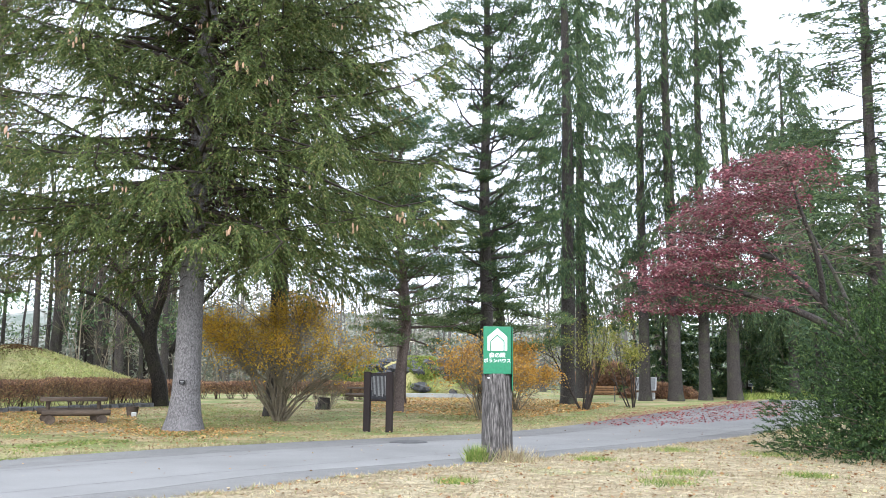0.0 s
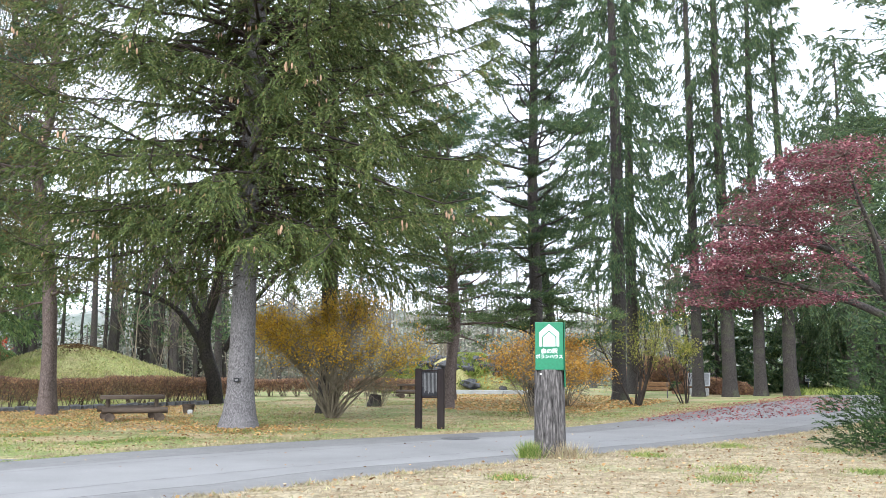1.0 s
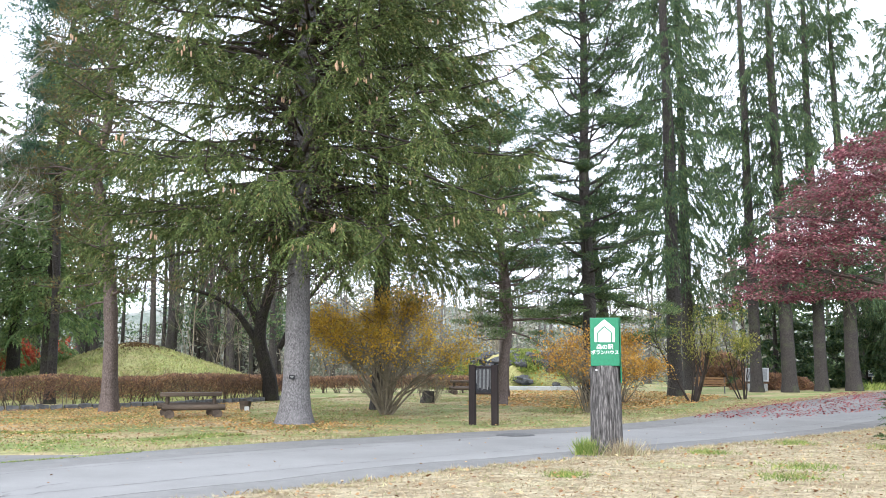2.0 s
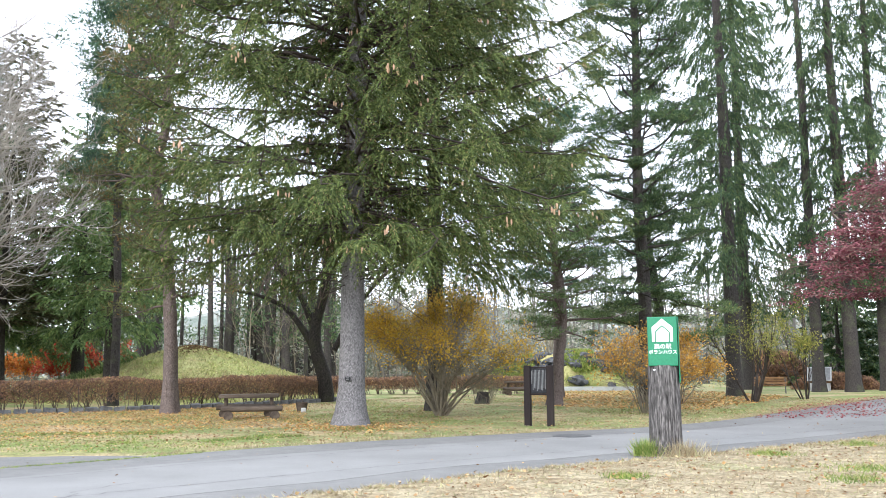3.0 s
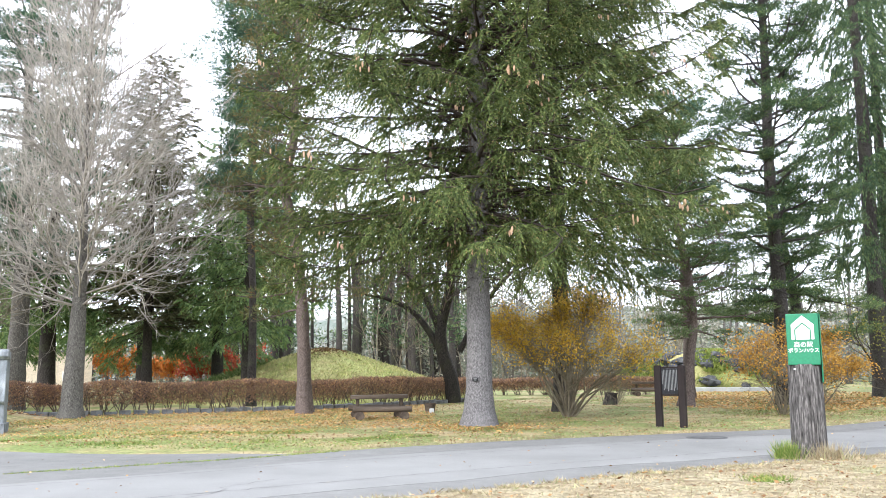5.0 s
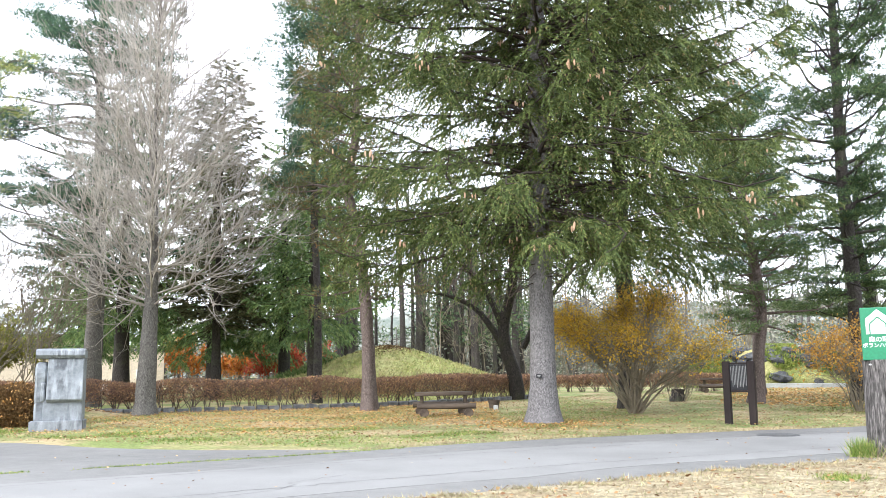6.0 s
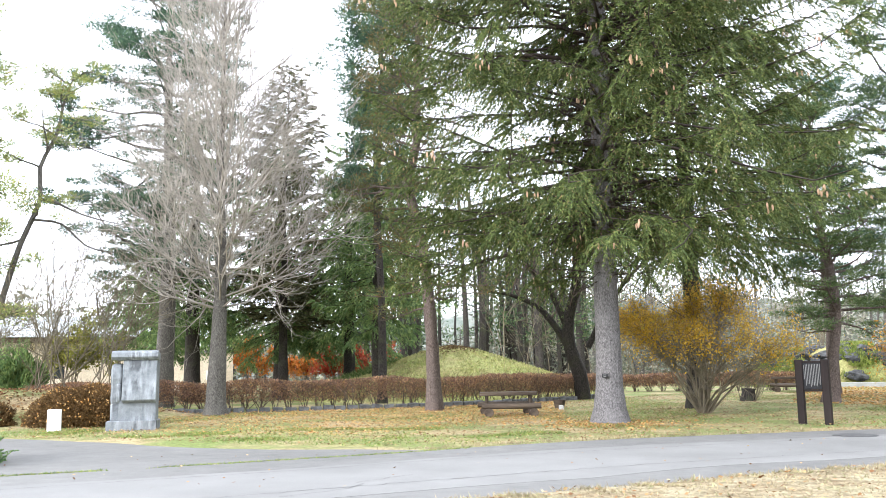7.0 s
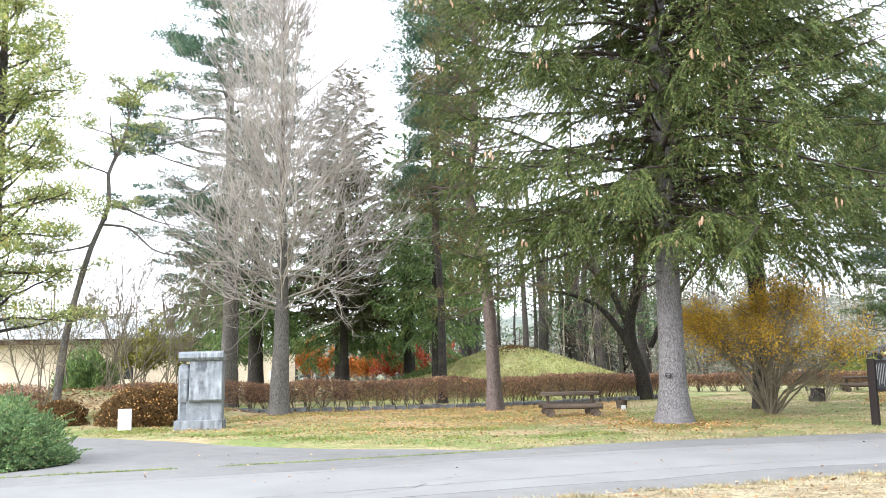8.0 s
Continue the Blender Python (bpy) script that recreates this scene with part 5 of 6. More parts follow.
bare_wood("bare_wood", band(47, 62, 34, 50, 26), 88, "leafless shrubs and trees before the house", (5, 9))
far_wood("dark_thicket", band(-30, -23.5, 38, 56, 11), M["spruce_far"], 92, "dark green thicket beyond the maple", (6, 11), 8, 0.3, low=0.1, spread_=1.4, per=90)
bare_wood("bare_wood", band(49.5, 58, 29, 34, 6), 93, "brown leafless trees at the corner of the side road", (5, 9), (9, 5, 4, 3), 0.3)
bare_wood("bare_wood", band(-31, -12, 60, 85, 22), 89, "leafless trees beyond the road", (6, 11))


# ---- grassy mound ----
MX, MY, MH, MR = -20.4, 41.6, 3.0, 9.0
def mound_z(x, y):
    r = math.hypot(x - MX, (y - MY)) / MR
    return MH * max(0.0, 1 - (r ** 2 + 0.012) ** 0.5) ** 1.12 + 0.02 * noise.noise((x, y, 0)) - 0.04


bm = bmesh.new()
rings = []
for k in range(28):
    r = MR * 1.02 * k / 27
    rings.append([bm.verts.new((MX + r * math.cos(t), MY + r * math.sin(t), mound_z(MX + r * math.cos(t), MY + r * math.sin(t)) + 0.08 * noise.noise((r * 0.8, t * 4, 5)))) for t in np.linspace(0, 2 * math.pi, 64, endpoint=False)])
for r0_, r1_ in zip(rings, rings[1:]):
    for j in range(64):
        if r0_ is rings[0]:
            continue
        bm.faces.new((r0_[j], r1_[j], r1_[(j + 1) % 64], r0_[(j + 1) % 64]))
bm.faces.new(rings[1])
for v in list(rings[0]):
    bm.verts.remove(v)
tagged(new("mound", bm_mesh("mound", bm, M["mound"], True)), "rounded grassy mound, green with a bare brown top", "mound", kind="structure")
rm = np.random.default_rng(90)
mp_ = rm.uniform(-1, 1, (52000, 2)) * MR * 0.97
mp_ = mp_[(np.hypot(mp_[:, 0], mp_[:, 1]) < MR * 0.96) & (mp_[:, 1] < 2) & (np.hypot(mp_[:, 0], mp_[:, 1]) > 1.3)]
pz = np.array([mound_z(MX + x, MY + y) for x, y in mp_])
b = Buf()
blades(b, np.c_[mp_ + np.array([MX, MY]), pz], np.c_[rm.normal(0, 0.7, mp_.shape), np.ones(len(mp_))], rm.uniform(0.06, 0.2, len(mp_)), 0.045, rm, bend=0.1)
tagged(new("mound_grass", b.mesh("mound_grass", M["mound_cover"])), "green and yellowing ground cover on the mound", "grass", kind="stuff")
b = Buf()
n = 2600
sx = rm.uniform(-7.8, -2.2, n)
sy = rm.uniform(-4.0, -1.0, n) + sx * 0.05
pz = np.array([mound_z(MX + x, MY + y) for x, y in zip(sx, sy)])
blades(b, np.c_[MX + sx, MY + sy, pz], np.c_[rm.normal(0, 0.6, (n, 2)), np.full(n, 0.9)], rm.uniform(0.35, 0.75, n), 0.05, rm, bend=0.35)
tagged(new("strap_leaf_plants", b.mesh("strap_leaf_plants", M["strap"])), "clumps of long green strap leaves on the mound's flank", "plants", kind="stuff")

tr_ = rm.normal(0, 0.75, (1500, 2))
tz_ = np.array([mound_z(MX + x, MY + y) for x, y in tr_])
b = Buf()
an = rm.uniform(0, 6.28, len(tr_))
blades(b, np.c_[tr_ + np.array([MX, MY]), tz_ + 0.02], np.c_[np.cos(an), np.sin(an), rm.normal(0.2, 0.3, len(tr_))], 0.12, 0.08, rm)
tagged(new("mound_litter", b.mesh("mound_litter", M["bushy_brown"])), "brown leaves on the bare top of the mound", "leaves", kind="stuff")
bed = scatter([(18.5, 55.5), (24, 56), (32, 66), (27, 70), (21, 62)], 2600, rm)
b = Buf()
blades(b, np.c_[bed, np.zeros(len(bed))], np.c_[rm.normal(0, 0.6, bed.shape), np.ones(len(bed))], rm.uniform(0.25, 0.6, len(bed)), 0.16, rm)
tagged(new("green_bed", b.mesh("green_bed", M["bank"])), "bright yellow-green planted bed beyond the spruces", "plants", kind="stuff")

# low bank before the house
bm = bmesh.new()
bmesh.ops.create_grid(bm, x_segments=24, y_segments=16, size=1)
for v in bm.verts:
    u_, w_ = v.co.x, v.co.y
    v.co.x, v.co.y = -27.5 + u_ * 6.5, 20.8 + w_ * 3.2
    v.co.z = 1.0 * max(0, 1 - u_ * u_) * max(0, 1 - w_ * w_) + 0.05 * noise.noise((u_ * 5, w_ * 5, 2)) - 0.03
tagged(new("bank", bm_mesh("bank", bm, M["turf"], True)), "low grassy bank covered with dry leaves", "ground", kind="structure")
bp = rm.uniform(-0.9, 0.9, (3800, 2))
bz_ = np.array([1.0 * (1 - u * u) * (1 - w * w) for u, w in bp])
b = Buf()
an = rm.uniform(0, 6.28, len(bp))
blades(b, np.c_[-27.5 + bp[:, 0] * 6.5, 20.8 + bp[:, 1] * 3.2, bz_ + 0.02], np.c_[np.cos(an), np.sin(an), rm.normal(0, 0.3, len(bp))], 0.11, 0.08, rm, flat=0.4)
tagged(new("bank_litter", b.mesh("bank_litter", M["litter"])), "tan leaves lying on the bank", "leaves", kind="stuff")

# stone edging along the hedge
rng = np.random.default_rng(91)
edge_line = smooth_line([(-27, 23.0), (-23.2, 23.9), (-18.1, 27.3), (-14.0, 31.4), (-12.0, 36.0), (-11.2, 38.4)], 0.42)
stone_meshes = [box_mesh("stone", (0.40 * rng.uniform(0.9, 1.05), 0.24, 0.22 * rng.uniform(0.7, 1.2)), (0, 0, 0.04), M["kerb_stone"], 0.035, 2) for _ in range(5)]
edging = thing("stone_edging", -27, 23, 0, 0, "low line of rough grey edging stones", "kerb", kind="structure")
for p, q in zip(edge_line, edge_line[1:]):
    st_ = part("stone", stone_meshes[int(rng.integers(5))], edging)
    st_.matrix_local = pose(p[0] + 27, p[1] - 23, rng.uniform(-0.02, 0.03), rng.normal(0, 5), rng.normal(0, 4), math.degrees(math.atan2(q[1] - p[1], q[0] - p[0])) + rng.normal(0, 8))


# ---- green sign on a log post ----
def flat_text(name, body, size, mat, parent, m):
    cu = bpy.data.curves.new(name, "FONT")
    cu.body, cu.size, cu.align_x, cu.extrude = body, size, "CENTER", 0.002
    cu.offset = 0.0008
    tmp = bpy.data.objects.new(name, cu)
    scene.collection.objects.link(tmp)
    me = bpy.data.meshes.new_from_object(tmp.evaluated_get(bpy.context.evaluated_depsgraph_get()))
    bpy.data.objects.remove(tmp)
    me.materials.clear()
    me.materials.append(mat)
    return part(name, me, parent, m=m)


def prism(name, outline, depth, mat, bevel=0.0):
    """An outline in x and z, drawn out along y from 0 to depth."""
    bm = bmesh.new()
    f = bm.faces.new([bm.verts.new((x, 0, z)) for x, z in outline])
    ex = bmesh.ops.extrude_face_region(bm, geom=[f])
    bmesh.ops.translate(bm, verts=[v for v in ex["geom"] if isinstance(v, bmesh.types.BMVert)], vec=(0, depth, 0))
    if bevel:
        bmesh.ops.bevel(bm, geom=bm.edges[:], offset=bevel, segments=1, affect="EDGES")
    return bm_mesh(name, bm, mat)


post = thing("sign_post", 0.97, 15.28, 0.02, -3, "weathered grey log post carrying a green house sign", "sign")
rng = np.random.default_rng(92)
bm = bmesh.new()
sides, rings = 72, []
groove = [rng.normal(0, 1) for _ in range(sides)]
lf = [-0.05, 0.05, 0.25, 0.5, 0.75, 1.0, 1.25, 1.44, 1.475]
for k, zz in enumerate(lf):
    taper_ = 0.268 - 0.016 * zz / 1.5 + (0.02 if zz < 0.1 else 0)
    ring = []
    for j in range(sides):
        an = 2 * math.pi * j / sides
        r = taper_ * (1 + 0.009 * groove[j] - (0.045 if groove[j] < -1.5 else 0) + 0.006 * rng.normal()) * (0.955 if k == len(lf) - 1 else 1)
        ring.append(bm.verts.new((r * math.cos(an), r * math.sin(an), zz)))
    rings.append(ring)
for r0_, r1_ in zip(rings, rings[1:]):
    for j in range(sides):
        bm.faces.new((r0_[j], r0_[(j + 1) % sides], r1_[(j + 1) % sides], r1_[j]))
bm.faces.new(rings[-1])
part("log", bm_mesh("log", bm, M["post_wood"]), post, "cracked silver-grey log")
board = part("sign_board", box_mesh("sign_board", (0.485, 0.38, 0.82), (0, -0.03, 1.875), M["sign_green"], 0.012, 2), post, "bright green sign box")
part("side_panel", box_mesh("side_panel", (0.02, 0.34, 1.10), (0.262, 0.02, 1.735), M["sign_green"], 0.004), post, "green panel along the side of the log")
house = prism("house_mark", [(-0.17, 0), (0.17, 0), (0.17, 0.24), (0, 0.385), (-0.17, 0.24)], 0.006, M["white_paint"])
part("house_mark", house, board, "white house outline", m=Matrix.Translation((0, -0.2275, 1.87)))
for w_, h_, g_ in ((0.115, 0.16, 0.265),):
    o = 0.010
    pts_o = [(-w_, 0.0), (-w_, h_), (0, g_), (w_, h_), (w_, 0.0)]
    bm = bmesh.new()
    for (x0, z0), (x1, z1) in zip(pts_o, pts_o[1:]):
        dx, dz = x1 - x0, z1 - z0
        L = math.hypot(dx, dz)
        nx, nz = -dz / L * o, dx / L * o
        bm.faces.new([bm.verts.new((x, -0.002, z)) for x, z in ((x0 - nx, z0 - nz), (x1 - nx, z1 - nz), (x1 + nx, z1 + nz), (x0 + nx, z0 + nz))])
    part("door_mark", bm_mesh("door_mark", bm, M["sign_green"]), board, m=Matrix.Translation((0, -0.2285, 1.87)))
flat_text("lettering", "森の駅", 0.095, M["white_paint"], board, pose(0, -0.2225, 1.755, 90, 0, 0))
flat_text("lettering", "ポランハウス", 0.078, M["white_paint"], board, pose(0, -0.2225, 1.668, 90, 0, 0))
part("tag", box_mesh("tag", (0.035, 0.006, 0.02), (-0.15, -0.225, 1.40), M["white_paint"], 0.002), post, "small white tag")
tp_ = np.array([0.62, 15.0]) + np.c_[rm.normal(0, 0.085, 520), rm.normal(0, 0.08, 520)]
grass("post_tuft", tp_, 0.15, 0.42, 0.016, M["green_blades"], 93, "tuft of long green grass at the foot of the post", 0.02, 0.35)
tp_ = np.array([1.1, 15.0]) + np.c_[rm.normal(0.12, 0.17, 420), rm.normal(0, 0.12, 420)]
grass("post_tuft", tp_, 0.12, 0.40, 0.016, M["dry_blades"], 94, "tuft of long dry grass round the post", 0.02, 0.4)

# ---- notice board ----
notice = thing("notice_board", -1.6, 22.3, 0, -8, "dark brown wooden notice board between two posts", "notice board")
for sx in (-0.29, 0.29):
    part("post", box_mesh("post", (0.17, 0.15, 1.62), (sx, 0, 0.70), M["brown_paint"], 0.012), notice)
panel = part("panel", box_mesh("panel", (0.42, 0.05, 0.62), (0, 0, 1.12), M["black_board"], 0.006), notice, "dark panel with pale unreadable columns of text")
part("rail", box_mesh("rail", (0.42, 0.07, 0.045), (0, 0, 1.455), M["brown_paint"], 0.006), notice)
part("rail", box_mesh("rail", (0.42, 0.07, 0.045), (0, 0, 0.785), M["brown_paint"], 0.006), notice)
rng = np.random.default_rng(95)
for k in range(11):
    top_, bot_ = (1.40, 0.86) if k < 10 else (1.38, 1.02)
    bm = bmesh.new()
    hh = top_ - bot_ - rng.uniform(0, 0.1)
    bmesh.ops.create_cube(bm, size=1, matrix=Matrix.Translation((0.175 - k * 0.035, -0.0275, top_ - hh / 2)) @ Matrix.Diagonal((0.010, 0.004, hh, 1)))
    part("text_column", bm_mesh("text_column", bm, M["pale_ink"]), panel)


# ---- picnic tables ----
def picnic_table(x, y, rz, label):
    rng = np.random.default_rng(96)
    t = thing("picnic_table", x, y, 0, rz, label, "table", "picnic tables on the lawn")
    for k, yy in enumerate((-0.21, 0.0, 0.21)):
        part("plank", box_mesh("plank", (1.72, 0.20, 0.11), (rng.normal(0, 0.015), yy, 0.66), M["bench_wood"], 0.02, 2), t)
    for sx in (-0.66, 0.66):
        for sy in (-0.17, 0.17):
            part("leg", log_mesh("leg", 0.64, 0.055, M["bench_wood"], rng, "z"), t, m=Matrix.Translation((sx, sy, 0.30)))
    for side_ in (-1, 1):
        s = thing("log_bench", x, y, 0, rz, "split-log bench on log feet beside the picnic table", "bench", "log benches on the lawn")
        s.matrix_world = pose(x, y, 0, 0, 0, rz) @ pose(0.08 * -side_, side_ * 0.66, 0)
        part("seat", log_mesh("seat", 1.75, 0.11, M["bench_wood"], rng, "x", 0.8), s, m=Matrix.Translation((0, 0, 0.31)))
        for sx in (-0.66, 0.66):
            f = part("foot", log_mesh("foot", 0.36, 0.135, M["bench_wood"], rng, "x", 0.95), s)
            f.matrix_local = pose(sx, 0, 0.12, 0, 0, 90)


picnic_table(-10.35, 24.75, 23, "weathered brown plank picnic table")
picnic_table(-4.1, 45.9, 5, "dark plank picnic table beneath the shrubs")

# cut stump planter and old stump
rng = np.random.default_rng(97)
pl_ = thing("stump_planter", -10.05, 28.6, 0, 20, "hollow log planter with a grey stone before it", "planter")
bm = bmesh.new()
bmesh.ops.create_cone(bm, cap_ends=True, segments=18, radius1=0.15, radius2=0.21, depth=0.32, matrix=Matrix.Translation((0, 0, 0.145)))
top_f = max(bm.faces, key=lambda f: f.calc_center_median().z)
ins = bmesh.ops.inset_region(bm, faces=[top_f], thickness=0.05)
bmesh.ops.translate(bm, verts=top_f.verts, vec=(0, 0, -0.14))
part("tub", bm_mesh("tub", bm, M["bench_wood"]), pl_)
part("marker_stone", box_mesh("marker_stone", (0.16, 0.13, 0.17), (0.05, -0.36, 0.06), M["concrete"], 0.03, 2), pl_)
stump = thing("stump", -4.75, 35.1, 0, 0, "dark rotting tree stump", "stump")
b = Buf()
tube(b, [(0, 0, -0.05), (0, 0, 0.1), (0.02, 0, 0.3), (0.03, 0, 0.48)], [0.34, 0.27, 0.23, 0.2], 14, 0.12, rng)
part("wood", b.mesh("wood", M["dark_bark"], True), stump)

# name plate on the great spruce
plate = thing("name_plate", -6.44, 21.71, 1.2, 0, "small dark name plate fixed to the spruce trunk", "sign")
part("plate", box_mesh("plate", (0.15, 0.02, 0.10), (0, 0, 0), M["black_board"], 0.004), plate)
part("text_bar", box_mesh("text_bar", (0.09, 0.004, 0.014), (0, -0.012, 0.018), M["pale_ink"], 0), plate)
part("text_bar", box_mesh("text_bar", (0.07, 0.004, 0.012), (0, -0.012, -0.015), M["pale_ink"], 0), plate)

# manhole cover in the road
cover = thing("manhole_cover", -0.7, 19.0, 0.015, 0, "dark round iron manhole cover set in the asphalt", "manhole cover")
bm = bmesh.new()
bmesh.ops.create_cone(bm, cap_ends=True, segments=36, radius1=0.42, radius2=0.41, depth=0.02)
part("rim", bm_mesh("rim", bm, M["iron"]), cover)
bm = bmesh.new()
bmesh.ops.create_cone(bm, cap_ends=True, segments=36, radius1=0.36, radius2=0.355, depth=0.034)
part("lid", bm_mesh("lid", bm, M["iron"]), cover)

# ---- stone monument ----
mon = thing("monument", -18.0, 17.2, 0, 38, "carved grey granite monument with dark weather stains", "monument")
part("plinth", box_mesh("plinth", (1.26, 0.90, 0.27), (0, 0, 0.115), M["stone"], 0.018, 2), mon)
part("base", box_mesh("base", (0.94, 0.62, 0.56), (0.12, 0.02, 0.50), M["stone"], 0.03, 2), mon)
part("side_base", box_mesh("side_base", (0.30, 0.5, 0.48), (-0.42, 0.03, 0.46), M["stone"], 0.05, 2), mon)
slab_side = [(-0.27, 1.83), (0.30, 1.83), (0.30, 0.74), (-0.30, 0.70), (-0.44, 0.78), (-0.35, 1.35)]
part("slab", prism("slab", slab_side, 0.86, M["stone"], 0.016), mon, "slab whose face leans out towards its foot", m=pose(0.60, 0, 0, 0, 0, 90))
figure_side = [(-0.16, 0.64), (-0.25, 0.78), (-0.22, 1.15), (-0.29, 1.40), (-0.24, 1.62), (-0.08, 1.75), (0.18, 1.72), (0.28, 1.5), (0.26, 0.64)]
part("carved_side", prism("carved_side", figure_side, 0.30, M["stone"], 0.055), mon, "rounded carved flank", m=pose(-0.27, 0, 0, 0, 0, 90))
part("fold", prism("fold", [(-0.30, 0.72), (-0.34, 0.9), (-0.30, 1.22), (-0.1, 1.26), (-0.1, 0.70)], 0.11, M["stone"], 0.03), mon, m=pose(-0.30, 0, 0, 0, 0, 90))
part("cap_slab", box_mesh("cap_slab", (1.12, 0.62, 0.20), (0.05, 0.03, 1.925), M["stone"], 0.03, 2), mon)
part("cap", log_mesh("cap", 1.18, 0.155, M["stone"], np.random.default_rng(5), "x", 0.85, 24), mon, "rounded scroll along the top", m=Matrix.Translation((0.04, -0.24, 1.95)))

# white marker stone
mk = thing("marker_post", -19.75, 16.15, 0, 45, "short white square marker post in the grass", "marker")
part("block", box_mesh("block", (0.34, 0.18, 0.62), (0, 0, 0.26), M["white_paint"], 0.012), mk)


# ---- park bench and sloped information panel ----
pb_ = thing("park_bench", 8.85, 48.8, 0, -10, "wooden slatted park bench with iron sides", "bench")
for k in range(4):
    part("slat", box_mesh("slat", (1.7, 0.09, 0.035), (0, -0.2 + 0.12 * k, 0.42), M["slat_wood"], 0.006), pb_)
for k in range(3):
    part("slat", box_mesh("slat", (1.7, 0.035, 0.10), (0, 0.27 + 0.02 * k, 0.53 + 0.135 * k), M["slat_wood"], 0.006), pb_)
for sx in (-0.78, 0.78):
    part("side_frame", box_mesh("side_frame", (0.05, 0.5, 0.05), (sx, 0, 0.385), M["iron"], 0.006), pb_)
    part("leg", box_mesh("leg", (0.05, 0.05, 0.44), (sx, -0.22, 0.18), M["iron"], 0.006), pb_)
    part("leg", box_mesh("leg", (0.05, 0.05, 0.90), (sx, 0.28, 0.41), M["iron"], 0.006), pb_)
ip = thing("information_panel", 12.55, 53.8, 0, -18, "sloped pale information panel on a stone base", "sign")
part("base", box_mesh("base", (1.1, 0.4, 0.45), (0, 0, 0.2), M["concrete"], 0.02), ip)
pn = part("panel", box_mesh("panel", (1.3, 0.06, 1.0), (0, 0, 0), M["concrete"], 0.01), ip)
pn.matrix_local = pose(0, 0, 0.95, -38, 0, 0)
part("face", box_mesh("face", (1.15, 0.01, 0.85), (0, -0.036, 0), M["pale_ink"], 0), pn)

# ---- rockery ----
rock_thing = thing("rockery", -1.6, 57.5, 0, 0, "terraced rockery of dark boulders with bright ground cover", "rockery")
rng = np.random.default_rng(99)
bm = bmesh.new()
bmesh.ops.create_icosphere(bm, subdivisions=4, radius=1)
for v in bm.verts:
    k = 1 + 0.16 * noise.noise(v.co * 2.0)
    v.co = Vector((v.co.x * 6.0 * k, v.co.y * 3.6 * k, max(v.co.z, -0.02) * 2.35 * k * (0.8 + 0.2 * abs(v.co.z))))
part("bank", bm_mesh("bank", bm, M["mound"], True), rock_thing)
rocks = []
for k in range(4):
    bm = bmesh.new()
    bmesh.ops.create_icosphere(bm, subdivisions=3, radius=1)
    for v in bm.verts:
        n_ = Vector((k * 7.3, 0, 0))
        v.co *= 1 + 0.42 * noise.noise(v.co * 1.3 + n_) + 0.22 * noise.noise(v.co * 2.8 + n_)
        v.co.z *= 0.62
    rocks.append(bm_mesh("boulder", bm, M["rock"]))
for k in range(95):
    an, rr = rng.uniform(math.pi * 1.02, math.pi * 1.98), rng.uniform(0.25, 1.0)
    x_, y_ = 5.6 * rr * math.cos(an) + 0.8, 3.5 * rr * math.sin(an)
    z_ = 2.3 * max(0, 1 - (x_ / 6) ** 2 - (y_ / 3.6) ** 2) ** 0.5
    s_ = rng.uniform(0.2, 0.52)
    o = part("boulder", rocks[int(rng.integers(4))], rock_thing)
    o.matrix_local = pose(x_, y_, z_ - 0.1 * s_, rng.uniform(-15, 15), rng.uniform(-15, 15), rng.uniform(0, 360)) @ Matrix.Diagonal((s_ * 1.2, s_, s_, 1))
n = 9000
an, rr = rng.uniform(math.pi, 2 * math.pi, n), rng.uniform(0.1, 1.05, n)
x_, y_ = 6.1 * rr * np.cos(an), 3.7 * rr * np.sin(an)
z_ = 2.35 * np.sqrt(np.maximum(0, 1 - (x_ / 6.1) ** 2 - (y_ / 3.7) ** 2))
sel = (np.sin(x_ * 1.9 + 1) + np.cos(z_ * 3 + x_) > 0.0) | (x_ < -2.6)
b = Buf()
blades(b, np.c_[x_, y_, z_][sel], rng.normal(0, 0.6, (sel.sum(), 3)) + np.array([0, -0.4, 0.9]), 0.32, 0.14, rng)
part("ground_cover", b.mesh("ground_cover", M["bank"]), rock_thing, "bright yellow-green ground cover")
pool = thing("pool_edge", -0.8, 53.4, 0, 0, "low grey concrete edge before the rockery", "kerb", kind="structure")
part("kerb", box_mesh("kerb", (9.0, 0.3, 0.3), (0, 0, 0.1), M["concrete"], 0.02), pool)

# ---- house beyond the side road ----
hs = thing("house", -47.5, 38.6, 0, 47.0, "low cream house with brown eaves and pale metal roof", "house")
def wall_with_windows(name, w, h, wins, parent, m, mat, t=0.2):
    """A wall of width w standing along x, with real openings."""
    xs = sorted({-w / 2, w / 2, *[v for a_, b_, c_, d_ in wins for v in (a_, b_)]})
    zs = sorted({0.0, h, *[v for a_, b_, c_, d_ in wins for v in (c_, d_)]})
    bm = bmesh.new()
    for x0, x1 in zip(xs, xs[1:]):
        for z0, z1 in zip(zs, zs[1:]):
            cx, cz = (x0 + x1) / 2, (z0 + z1) / 2
            if any(a_ < cx < b_ and c_ < cz < d_ for a_, b_, c_, d_ in wins):
                continue
            bmesh.ops.create_cube(bm, size=1, matrix=Matrix.Translation((cx, t / 2, cz)) @ Matrix.Diagonal((x1 - x0, t, z1 - z0, 1)))
    bmesh.ops.remove_doubles(bm, verts=bm.verts, dist=0.001)
    return part(name, bm_mesh(name, bm, mat), parent, m=m)


